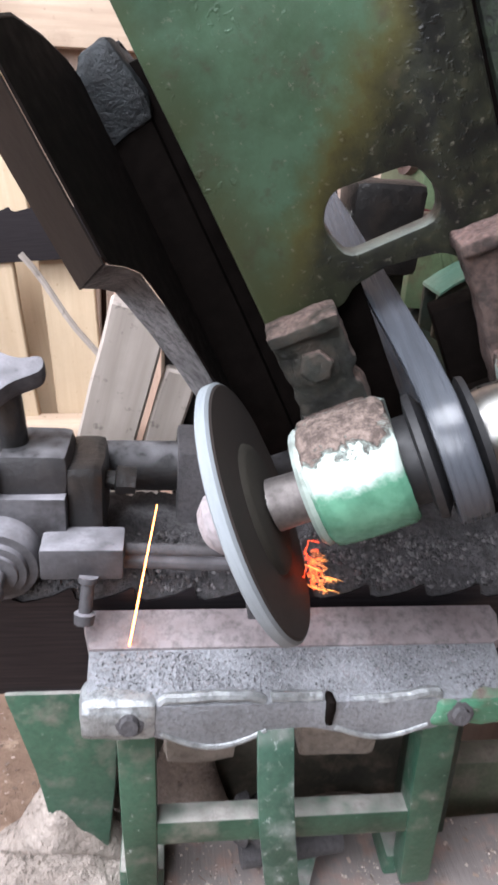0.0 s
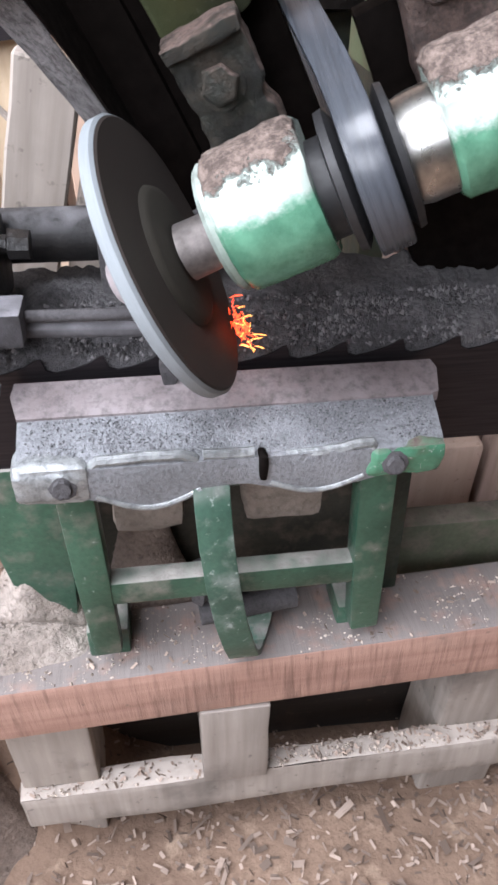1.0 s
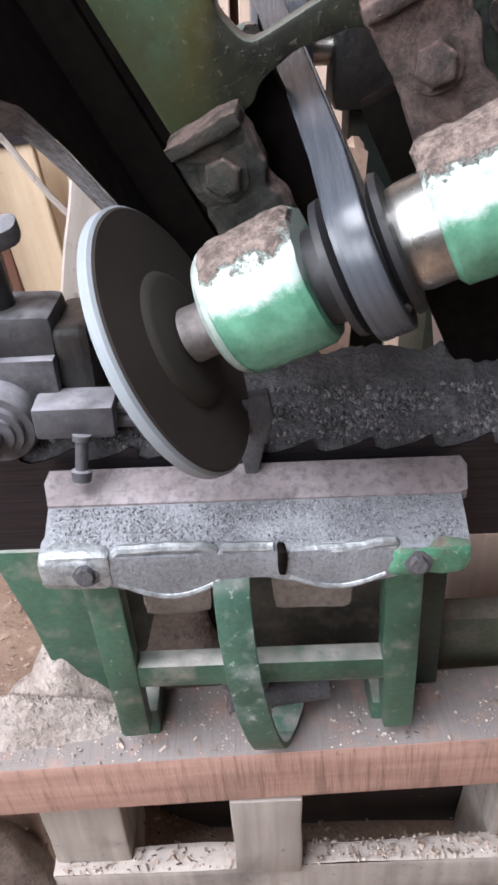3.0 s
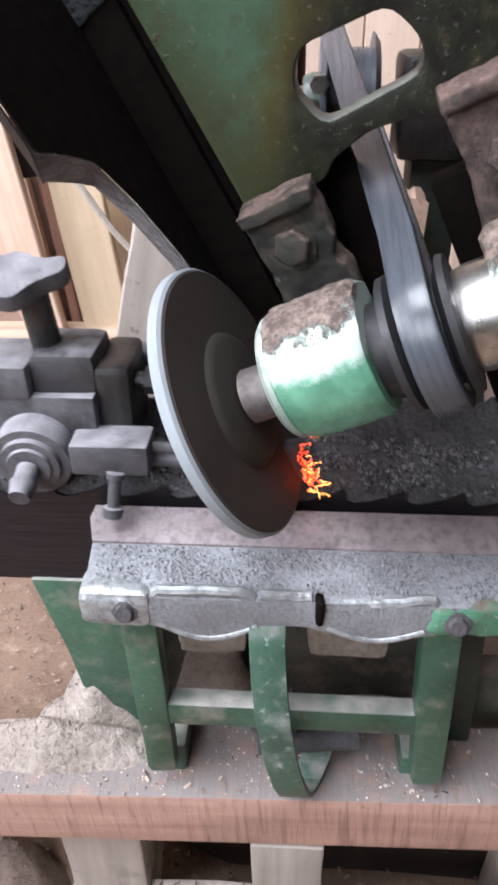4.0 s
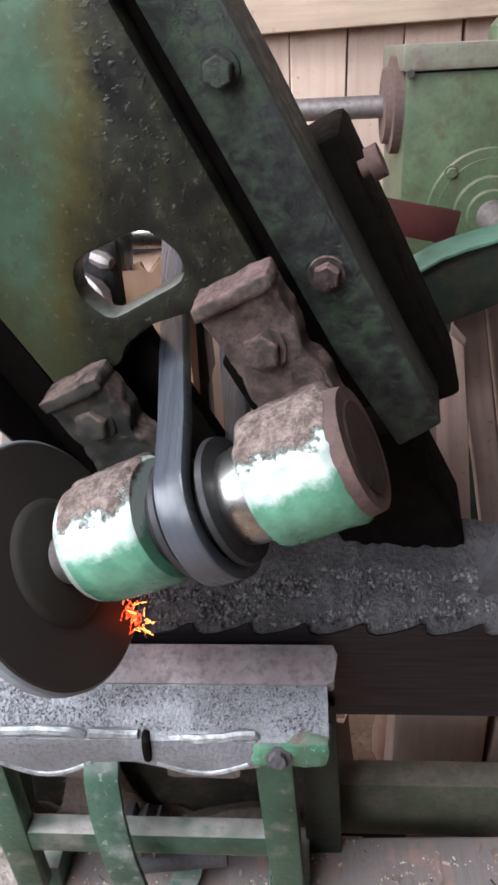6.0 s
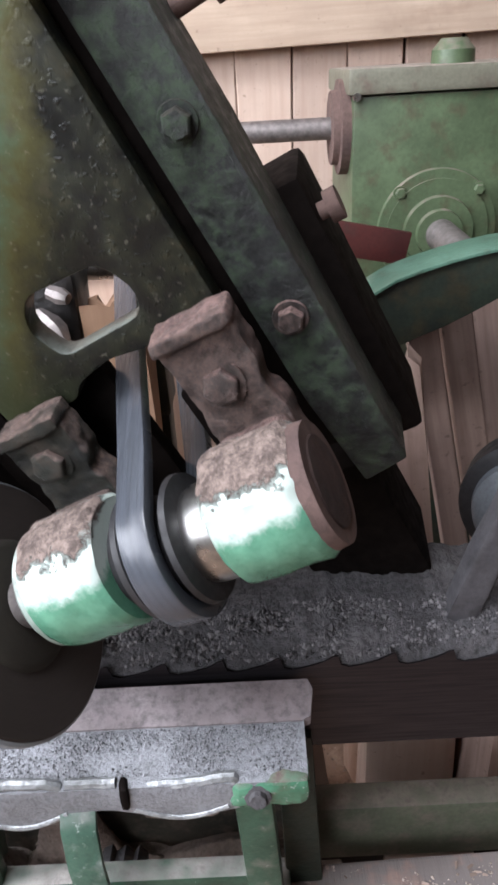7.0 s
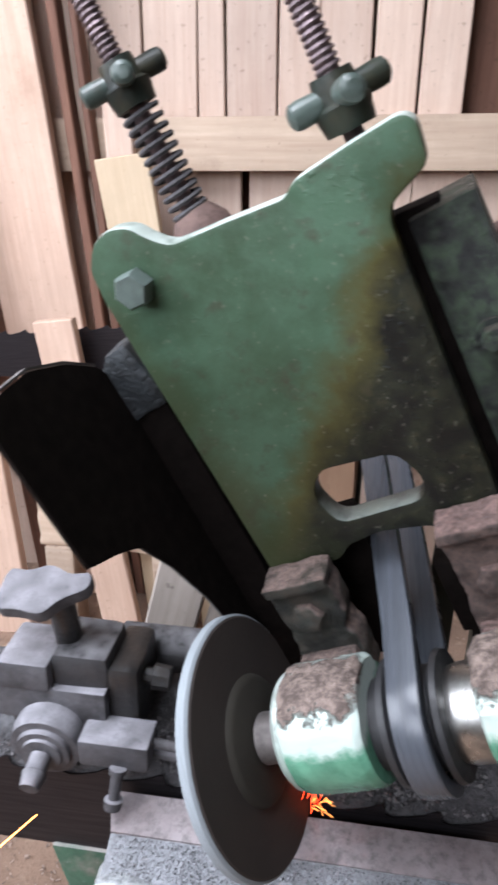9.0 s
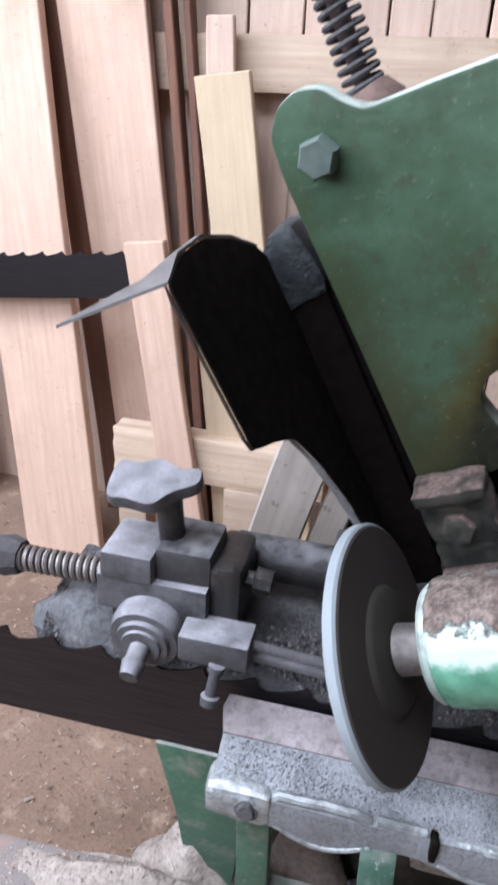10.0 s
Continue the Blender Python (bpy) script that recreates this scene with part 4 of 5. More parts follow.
# things dimly seen between the bracket's legs
part_under = thing("clamp_spindle", pose(0, 0, 0), "dusty round clamp spindle under the table", "spindle")
part("spindle_body", turned((-0.09, 0.11, 0.395), (0.11, 0.11, 0.395), [(0, 0.028), (0.1, 0.034), (0.9, 0.034), (1, 0.028)], 28, 0.002), GREEN_BOX, part_under)
for x0, x1 in ((-0.108, -0.040), (0.018, 0.098)):
    part("spindle_block", rough_up(rough_up(box(x0, x1, 0.052, 0.100, 0.350, 0.424, 0.010), 0.003, 30, 3), 0.0015, 110), DUST_BROWN, part_under, "block caked with brown dust")
part("spindle_collar", turned((-0.035, 0.055, 0.268), (0.012, 0.055, 0.262), [(0, 0.022), (0.2, 0.026), (0.3, 0.020), (0.5, 0.026), (0.7, 0.020), (0.8, 0.026), (1, 0.020)], 28, 0.001), GRIT_DARK, part_under, "dark greasy ribbed collar")
for x in (0.03, 0.072):
    part("clamp_tooth", box(x - 0.008, x + 0.008, 0.075, 0.10, 0.345, 0.39, 0.002), RUBBER_DARK, part_under, "dark short block")

# ---------------------------------------------------------------- grinding head on its slide
slide = thing("head_slide", SLIDE, "oily dark green slide rails that guide the grinding head", "slide")
part("rail", rough_up(slab([(0.178, 0.309), (0.223, 0.312), (0.226, 0.20), (0.228, -0.02), (0.230, -0.085), (0.190, -0.09), (0.180, 0.0)], 0.098, 0.16, 0.004), 0.002, 30), RAIL_OILY, slide, "oily dark green rail")
# rail below its blue-grey end, coloured black for the shade there
part("rail", rough_up(slab([(-0.085, 0.270), (-0.046, 0.262), (-0.044, 0.10), (-0.044, -0.04), (-0.080, -0.04)], 0.099, 0.16, 0.004), 0.002, 30), BLACK_SHEET, slide, "left rail, black for the shade it lies in")
part("rail_end", rough_up(rough_up(slab([(-0.087, 0.296), (-0.075, 0.308), (-0.052, 0.308), (-0.043, 0.270), (-0.043, 0.252), (-0.082, 0.246)], 0.095, 0.16, 0.005), 0.004, 30, 3), 0.0015, 120), grit("blue_grey_rail", (0.040, 0.049, 0.057), (0.013, 0.016, 0.018), rough=0.6, scale=120, depth=0.005, strength=1.0, speck=0.8), slide, "blue-grey pitted rail end")
for c in (0.216, 0.069):
    part("rail_bolt", hex_bolt((0.204, 0.098, c), (0, -1, 0), 0.0100, 0.010), RAIL_OILY if c > 0.1 else RUST_LUG, slide, "painted hexagon bolt")
part("side_bolt", turned((0.224, 0.15, 0.268), (0.262, 0.15, 0.268), [(0, 0.007), (0.72, 0.007), (0.73, 0.013), (1, 0.013)], 12, 0.001), RUSTY, slide, "rusty adjusting bolt in the rail's side")
part("side_bolt", turned((0.226, 0.17, 0.105), (0.262, 0.17, 0.105), [(0, 0.007), (0.72, 0.007), (0.73, 0.013), (1, 0.013)], 12, 0.001), RUSTY, slide, "rusty adjusting bolt in the rail's side")
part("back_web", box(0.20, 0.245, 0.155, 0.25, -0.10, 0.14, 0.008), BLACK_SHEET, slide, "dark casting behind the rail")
# black strips added behind the plate's gaps to paint the shade in them
part("gap_strip", box(0.14, 0.20, 0.106, 0.128, -0.05, 0.315, 0.002), BLACK_SHEET, slide, "black strip added for the shade in the gap")
part("gap_strip", box(-0.07, 0.0, 0.106, 0.128, -0.04, 0.29, 0.002, box(-0.01, 0.052, 0.108, 0.126, -0.05, 0.108, 0.002)), BLACK_SHEET, slide, "black strip added for the shade in the gap")
to_slide = SLIDE.inverted()
part("side_bolt", turned(to_slide @ Vector((0.262, 0.40, 0.632)), to_slide @ Vector((0.338, 0.396, 0.662)), [(0, 0.009), (0.68, 0.009), (0.69, 0.015), (1, 0.014)], 8, 0.001), RAIL_WOOD, slide, "pale dusty bolt end behind the rail")
# added foot, coloured black for the shade beneath the right bearing
part("slide_foot", box(0.08, 0.19, 0.14, 0.24, -0.26, -0.10, 0.01), BLACK_SHEET, slide, "added foot of the slide, black for the shade there")

head = thing("grinding_head", HEAD, "green grinding head with bearing housings, belt pulley and abrasive wheel", "grinding head")
outline = [(-0.038, 0.350), (-0.036, 0.376), (-0.024, 0.391), (-0.008, 0.396), (0.008, 0.391), (0.018, 0.378), (0.030, 0.368), (0.074, 0.366), (0.116, 0.363), (0.124, 0.370), (0.164, 0.375), (0.198, 0.378), (0.206, 0.372), (0.204, 0.345), (0.176, 0.332), (0.171, 0.322), (0.170, 0.10), (0.125, 0.088), (0.115, 0.097), (0.075, 0.103), (0.045, 0.097), (0.034, 0.086), (-0.028, 0.086), (-0.032, 0.20)]
hole = rounded([(0.038, 0.150), (0.052, 0.170), (0.112, 0.166), (0.124, 0.140), (0.118, 0.122), (0.048, 0.120)], 0.010, 3)
plate = slab(rounded(outline, 0.006, 3), 0.080, 0.102, 0.003, [hole])
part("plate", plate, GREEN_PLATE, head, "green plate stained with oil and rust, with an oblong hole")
part("pivot_bolt", hex_bolt((-0.006, 0.081, 0.353), (0, -1, 0), 0.0140, 0.018, False), NUT_TIP, head, "green painted hexagon bolt")


HO_C = -0.009


def housing(a0, a1, r, label, mat):
    """A barrel with a worn shoulder, uneven under its old paint."""
    prof_h = [(0, r * 0.90), (0.05, r * 0.985), (0.09, r)] + [(0.09 + 0.08 * q, r) for q in range(1, 11)] + [(0.93, r * 0.995), (1, r * 0.93)]
    b = turned((a0, 0, HO_C), (a1, 0, HO_C), prof_h, 72, 0)
    rough_up(rough_up(b, 0.0014, 50), 0.0006, 140)
    for v in b.verts:
        if v.co.z > HO_C + r * 0.6:
            v.co += v.normal * 0.0022 * (0.5 + noise.noise(v.co * 95))
    return part("bearing_housing", b, mat, head, label)


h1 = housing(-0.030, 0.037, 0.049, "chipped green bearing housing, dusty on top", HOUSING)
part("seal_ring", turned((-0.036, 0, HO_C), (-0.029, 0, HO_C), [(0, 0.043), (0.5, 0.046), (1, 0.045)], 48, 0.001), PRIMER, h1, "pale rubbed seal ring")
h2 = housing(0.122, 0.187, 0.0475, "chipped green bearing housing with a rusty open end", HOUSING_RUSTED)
part("end_ring", turned((0.1865, 0, HO_C), (0.196, 0, HO_C), [(0, 0.0445), (1, 0.043)], 48, 0.002), RUSTY, h2, "rusty end ring")
part("end_cap", rough_up(turned((0.1955, 0, HO_C), (0.1985, 0, HO_C), [(0, 0.033), (0.6, 0.032), (1, 0.018)], 40, 0), 0.001, 90), RUST_DARK, h2, "dark rusty end cap")
for a, w, top, mat in ((0.001, 0.028, 0.096, GREEN_LUG), (0.152, 0.030, 0.110, RUST_LUG)):
    outline_l = [(a - w, top - 0.004), (a + w * 0.95, top + 0.002), (a + w, top - 0.040), (a + w * 0.78, 0.044), (a + w * 1.02, 0.030), (a + w, -0.02), (a - w, -0.02), (a - w * 0.96, 0.034), (a - w * 0.90, 0.050)]
    lug = slab(rounded(outline_l, 0.006, 3), 0.050, 0.079, 0.003)
    box(a - w - 0.001, a + w, 0.045, 0.079, top - 0.010, top + 0.001, 0.003, lug)
    box(a - w + 0.002, a + w - 0.002, 0.0, 0.055, -0.03, 0.024, 0.008, lug)
    bmesh.ops.triangulate(lug, faces=[f for f in lug.faces if len(f.verts) > 4])
    for turn in range(3):
        long_e = [e for e in lug.edges if e.calc_length() > 0.006]
        bmesh.ops.subdivide_edges(lug, edges=long_e, cuts=1)
        bmesh.ops.triangulate(lug, faces=[f for f in lug.faces if len(f.verts) > 4])
    rough_up(rough_up(lug, 0.0022, 55), 0.0016, 160)
    g = part("lug", lug, mat, head, "rough dusty casting lug", 60)
    nut_b = hex_bolt((a - 0.001, 0.051, 0.062), (0, -1, 0.1), 0.0135, 0.010, True)
    bmesh.ops.subdivide_edges(nut_b, edges=nut_b.edges[:], cuts=2, use_grid_fill=True)
    part("lug_bolt", rough_up(nut_b, 0.0013, 130), mat, g, "caked hexagon bolt", 60)

part("spindle", rod((-0.115, 0, AX_C), (0.19, 0, AX_C), 0.013, 28), SHAFT, head, "bright steel spindle")
part("collar", turned((-0.066, 0, AX_C), (-0.034, 0, AX_C), [(0, 0.021), (1, 0.020)], 32, 0.001), DULL_STEEL, head, "dull steel collar")
part("spacer", turned((0.096, 0, AX_C), (0.124, 0, AX_C), [(0, 0.034), (0.3, 0.036), (1, 0.036)], 40, 0.001), SHAFT, head, "bright spun steel spacer")
# black panel added so the space behind the belt stays in shade
part("web", box(0.096, 0.150, 0.100, 0.124, -0.03, 0.045, 0.003), BLACK_SHEET, head, "black panel added for the shade between the lugs")
pulley = part("pulley", turned((0.048, 0, AX_C), (0.098, 0, AX_C), [(0, 0.030), (0.05, 0.047), (0.16, 0.048), (0.28, 0.038), (0.76, 0.038), (0.86, 0.048), (0.95, 0.047), (1, 0.030)], 56, 0.0006), RUBBER_DARK, head, "dark oily grooved belt pulley")
# added sleeve whose black stands for the shaded gap beside the pulley
part("sleeve", turned((0.036, 0, AX_C), (0.05, 0, AX_C), [(0, 0.034), (1, 0.034)], 32, 0.001), RUBBER_DARK, head, "black sleeve added for the shade beside the pulley")


def belt_mesh(a0, a1, r, away, rise):
    """A belt round the front of the pulley; both runs go back to the drive pulley behind the plate."""
    tilt = math.atan2(rise, away)
    path = []
    for k in range(31):
        t = tilt + radians(90 + 180 * k / 30)
        path.append((r * math.cos(t), AX_C + r * math.sin(t)))
    first, last = path[0], path[-1]
    upper = [(first[0] + away * q, first[1] + rise * q) for q in (1.0, 0.6, 0.3, 0.1)]
    lower = [(last[0] + away * q, last[1] + rise * q) for q in (0.1, 0.3, 0.6, 1.0)]
    mid = (a0 + a1) / 2
    return strap([(mid - 0.10 * max(0.0, b - 0.01), b, c) for b, c in upper + path + lower], a1 - a0, 0.012)


part("drive_belt", belt_mesh(0.062, 0.086, 0.050, 0.44, 0.12), RUBBER, head, "worn grey-blue drive belt")

wheel = new("grinding_wheel_hub")
wheel.empty_display_size = 0.01
wheel.parent = head
tagged(wheel, "thin abrasive wheel, pale rim and dark face")
R = 0.1045
part("abrasive_rim", turned((-0.006, 0, 0), (0.0052, 0, 0), [(0, R - 0.003), (0.15, R), (0.80, R), (1, R - 0.002)], 96, 0), WHEEL_RIM, wheel, "pale grey abrasive rim")
part("abrasive_face", turned((0.0050, 0, 0), (0.0066, 0, 0), [(0, R - 0.0022), (1, R - 0.004)], 96, 0), WHEEL_FACE, wheel, "dark brown abrasive face")
part("flange", turned((0.0065, 0, 0), (0.0115, 0, 0), [(0, 0.053), (0.6, 0.051), (1, 0.046)], 64, 0), WHEEL_HUB, wheel, "dark clamping flange")
part("flange_nut", turned((-0.006, 0, 0), (-0.044, 0, 0), [(0, 0.045), (0.18, 0.043), (0.2, 0.026), (0.8, 0.024), (1, 0.016)], 40, 0.001), grit("pinkish_dusty_nut", (0.36, 0.32, 0.33), (0.27, 0.24, 0.25)), wheel, "dusty rounded clamping nut")
wheel.matrix_basis = pose(-0.080, 0, AX_C)

# black sheet guard behind the wheel, open to the left
guard = thing("wheel_guard", SLIDE, "black bent sheet metal wheel guard with gritty edge", "guard")


def guard_side():
    """The side sheet in b and c at one place along the spindle."""
    pts = [(-0.047, 0.326), (-0.022, 0.335), (0.015, 0.335), (0.055, 0.322), (0.088, 0.304), (0.11, 0.275), (0.115, 0.05), (0.10, -0.05), (0.074, -0.030), (0.066, 0.03), (0.052, 0.095), (0.035, 0.142), (0.014, 0.180), (-0.012, 0.194), (-0.044, 0.207)]
    b = slab([(p, q) for p, q in rounded(pts, 0.006, 2)], 0, 0.0018, 0)
    # the outline's first axis runs along w, the second along u, the depth along n
    bmesh.ops.transform(b, verts=b.verts, matrix=Matrix(((0, 1, 0, 0), (1, 0, 0, 0), (0, 0, 1, 0), (0, 0, 0, 1))))
    bmesh.ops.translate(b, verts=b.verts, vec=(-0.080, 0, 0))
    return b


part("side_sheet", guard_side(), BLACK_SHEET, guard, "black side sheet")
coarse = [(-0.047, 0.326, 0.090), (-0.041, 0.328, 0.064), (-0.034, 0.331, 0.022), (-0.022, 0.336, 0.005), (0.015, 0.336, 0.005), (0.055, 0.323, 0.005), (0.088, 0.305, 0.005)]
flange_pts = []
for p0, p1 in zip(coarse, coarse[1:]):
    flange_pts += [tuple(Vector(p0).lerp(Vector(p1), q / 3)) for q in range(3)]
flange_pts.append(coarse[-1])
fl = bmesh.new()
prev = None
for bb, cc, wide in flange_pts:
    cur = [fl.verts.new((-0.079, bb, cc)), fl.verts.new((-0.080 - wide, bb, cc)), fl.verts.new((-0.080 - wide, bb + 0.001, cc + 0.0018)), fl.verts.new((-0.079, bb + 0.001, cc + 0.0018))]
    if prev:
        for i in range(4):
            fl.faces.new((prev[i], prev[(i + 1) % 4], cur[(i + 1) % 4], cur[i]))
    else:
        fl.faces.new(cur)
    prev = cur
fl.faces.new(prev[::-1])
part("hood_sheet", fl, HOOD_TOP, guard, "dark brown bent hood sheet")


def return_sheet(rows):
    """The guard's front edge folded back: rows of (b, c, width)."""
    fine = []
    for p0, p1 in zip(rows, rows[1:]):
        fine += [Vector(p0).lerp(Vector(p1), q / 4) for q in range(4)]
    fine.append(Vector(rows[-1]))
    back = Vector((-0.53, 0.80, -0.29)).normalized()
    s, before = bmesh.new(), None
    for bb, cc, wide in fine:
        p = Vector((-0.0805, bb, cc))
        o = p + back * wide * (1 + 0.04 * noise.noise(Vector((bb * 60, cc * 60, 3))))
        up = Vector((-0.0014, 0, 0.0008))
        cur = [s.verts.new(v) for v in (p, o, o + up, p + up)]
        if before:
            for i in range(4):
                s.faces.new((before[i], before[(i + 1) % 4], cur[(i + 1) % 4], cur[i]))
        else:
            s.faces.new(cur)
        before = cur
    s.faces.new(before[::-1])
    return s


# upper fold: the darkness of its unlit side is put into colour
part("return_sheet", return_sheet([(-0.047, 0.326, 0.085), (-0.044, 0.207, 0.085)]), BROWN_SHEET, guard, "folded sheet coloured dark brown for its unlit side")
part("return_sheet", return_sheet([(-0.044, 0.207, 0.080), (-0.012, 0.194, 0.078), (0.014, 0.180, 0.074), (0.035, 0.142, 0.072), (0.052, 0.095, 0.064), (0.066, 0.03, 0.052), (0.074, -0.030, 0.04)]), RUST_EDGE, guard, "folded sheet caked with grey grit")

# threaded adjusters above the head
def adjuster(a, bb, c0, c1, spring, label):
    """A threaded rod with a star nut, and a spring below it."""
    t = thing("adjusting_screw", SLIDE, label, "adjusting screw", "screws above the head")
    part("rod", rod((a, bb, c0 - 0.01), (a, bb, c1 + 0.20), 0.0072, 16), THREAD, t)
    part("thread", coil((a, bb, c1 + 0.02), (a, bb, c1 + 0.20), 0.0076, 0.0016, 40), THREAD, t, "rusty screw thread")
    nut = part("star_nut", rough_up(turned((a, bb, c1 - 0.018), (a, bb, c1 + 0.018), [(0, 0.017), (0.45, 0.020), (0.52, 0.017), (1, 0.014)], 28, 0.001), 0.001, 60), GREEN_DARK, t, "dark green star nut")
    for k in range(4):
        ang = radians(25 + 90 * k)
        d = Vector((math.cos(ang), math.sin(ang), 0))
        p = Vector((a, bb, c1 + 0.004))
        part("lobe", rough_up(turned(p + d * 0.010, p + d * 0.036, [(0, 0.0085), (0.7, 0.009), (0.9, 0.0085), (1, 0.005)], 16, 0.001), 0.0008, 80), NUT_TIP if k in (2, 3) else GREEN_DARK, nut)
    if spring:
        part("spring", coil((a, bb, c0 + 0.008), (a, bb, c1 - 0.018), 0.0145, 0.0024, 11), GRIT_DARK, t, "dark coil spring")
        part("spring_seat", rough_up(turned((a + 0.004, bb, c0 - 0.022), (a, bb, c0 + 0.010), [(0, 0.028), (0.5, 0.026), (0.9, 0.018), (1, 0.012)], 24, 0.002), 0.003, 50), RUSTY, t, "rusty rounded spring seat")
    return t


THREAD = steel("rusty_thread", (0.22, 0.17, 0.18), 0.45, 0.7)
adjuster(0.008, 0.195, 0.361, 0.475, True, "threaded rod with spring and green star nut")
adjuster(0.163, 0.128, 0.33, 0.392, False, "threaded rod with green star nut")

# ---------------------------------------------------------------- feed carriage
carriage = thing("feed_carriage", pose(0, 0, 0), "dust-grey feed carriage with wing knob, roller and thumbscrew", "feed carriage")
part("carriage_block", rough_up(box(-0.317, -0.206, 0.088, 0.150, 0.578, 0.617, 0.003), 0.0015, 40), DUSTED, carriage, "dusty flat block")
part("top_block", rough_up(box(-0.312, -0.260, 0.086, 0.150, 0.614, 0.645, 0.005), 0.0015, 40), DUSTED, carriage, "dusty raised block")
part("top_block", rough_up(box(-0.262, -0.204, 0.096, 0.160, 0.610, 0.652, 0.010), 0.003, 40), BLACK_DUSTED, carriage, "black greasy raised block, dusty on top")
part("lower_block", rough_up(box(-0.305, -0.205, 0.095, 0.160, 0.540, 0.582, 0.004), 0.002, 40), BLACK_IRON, carriage, "darker lower block")
knob_pts = [(-0.038, -0.026), (-0.040, -0.006), (-0.036, 0.020), (-0.016, 0.016), (0.004, 0.026), (0.024, 0.014), (0.044, 0.020), (0.046, 0.0), (0.020, -0.012), (0.006, -0.030), (-0.018, -0.024)]
kb = slab(rounded(knob_pts, 0.012, 3), 0, 0.020, 0.005)
bmesh.ops.transform(kb, verts=kb.verts, matrix=pose(-0.266, 0.108, 0.720, -62, 0, 4))
part("wing_knob", kb, DUSTED, carriage, "dusty wing knob")
part("knob_stem", rod((-0.252, 0.128, 0.640), (-0.255, 0.120, 0.703), 0.013), BLACK_IRON, carriage)
# block added in black to paint the carriage's shaded right side
part("side_block", rough_up(box(-0.208, -0.176, 0.098, 0.170, 0.560, 0.640, 0.008), 0.003, 40, 2), BLACK_IRON, carriage, "added side block, black for the carriage's shaded right")
part("roller", turned((-0.262, 0.10, 0.566), (-0.262, 0.060, 0.562), [(0, 0.036), (0.5, 0.037), (0.78, 0.034), (0.80, 0.027), (0.92, 0.026), (0.93, 0.020), (1, 0.019)], 40, 0.001), DUSTED, carriage, "dusty stepped roller")
part("roller_pin", turned((-0.262, 0.060, 0.562), (-0.262, 0.030, 0.553), [(0, 0.010), (0.5, 0.010), (0.55, 0.012), (1, 0.009)], 14, 0.001), DUSTED, carriage)
part("pawl_block", rough_up(box(-0.226, -0.158, 0.060, 0.098, 0.556, 0.586, 0.004), 0.002, 40), DUSTED, carriage, "small dusty block")
part("thumbscrew", turned((-0.186, 0.058, 0.562), (-0.190, 0.046, 0.524), [(0, 0.008), (0.12, 0.008), (0.15, 0.0055), (0.75, 0.0055), (0.78, 0.009), (1, 0.008)], 16, 0.0008), DUSTED, carriage, "short thumbscrew")
part("feed_rod", rod((-0.62, 0.118, 0.590), (-0.31, 0.118, 0.596), 0.008, 16), DULL_STEEL, carriage, "threaded feed rod")
part("rod_thread", coil((-0.415, 0.118, 0.594), (-0.318, 0.118, 0.596), 0.0115, 0.0028, 13), DULL_STEEL, carriage, "spring on the feed rod")
part("rod_nut", turned((-0.44, 0.118, 0.5935), (-0.412, 0.118, 0.594), [(0, 0.020), (0.5, 0.022), (1, 0.018)], 8, 0.002), GRIT_DARK, carriage)
part("side_bolt", turned((-0.180, 0.120, 0.620), (-0.150, 0.120, 0.618), [(0, 0.008), (0.4, 0.008), (0.45, 0.013), (1, 0.012)], 8, 0.001), BLACK_IRON, carriage)
part("pawl_rod", rod((-0.165, 0.085, 0.560), (-0.040, 0.078, 0.558), 0.0065, 14), DUSTED, carriage, "thin dusty pawl rod")
paw = slab([(-0.046, 0.590), (-0.030, 0.592), (-0.026, 0.570), (-0.034, 0.545), (-0.040, 0.515), (-0.050, 0.502), (-0.054, 0.530), (-0.048, 0.560)], 0.060, 0.074, 0.002)
part("pawl_finger", paw, GRIT_DARK, carriage, "dark pushing finger")
part("pawl_rod", rod((-0.17, 0.082, 0.574), (-0.035, 0.068, 0.578), 0.005, 12), GRIT_DARK, carriage)

guide = thing("feed_guide", pose(0, 0, 0), "dark round guide bar and dusty saddle behind the blade", "guide bar")
part("guide_bar", rod((-0.20, 0.185, 0.600), (0.02, 0.185, 0.600), 0.024, 28), BLACK_DUSTED, guide)
sad = turned((-0.405, 0.14, 0.495), (-0.22, 0.14, 0.535), [(0, 0.020), (0.06, 0.040), (0.15, 0.052), (0.28, 0.060), (0.42, 0.062), (0.56, 0.058), (0.70, 0.050), (0.85, 0.044), (1, 0.030)], 40, 0)
bmesh.ops.subdivide_edges(sad, edges=sad.edges[:], cuts=2, use_grid_fill=True)
part("saddle", rough_up(rough_up(sad, 0.016, 18), 0.004, 70), GRIT_SADDLE, guide, "lumpy dust-caked saddle", 70)
part("guide_bracket", box(-0.10, -0.05, 0.15, 0.22, 0.55, 0.63, 0.005), GRIT_DARK, guide)

# ---------------------------------------------------------------- gearbox and drive behind
gear = thing("gearbox", pose(0, 0, 0), "faded green gearbox with shaft and round bearing cover", "gearbox")
part("body", box(0.333, 0.72, 0.85, 1.12, 0.60, 0.955, 0.006), GREEN_BOX, gear)
part("lid", rough_up(box(0.325, 0.73, 0.84, 1.13, 0.957, 0.995, 0.006), 0.002, 20, 2), LID, gear, "dusty brown-edged lid")
part("lid_boss", turned((0.50, 0.90, 0.99), (0.50, 0.90, 1.03), [(0, 0.035), (0.6, 0.034), (1, 0.02)], 24, 0.002), GREEN_BOX, gear)
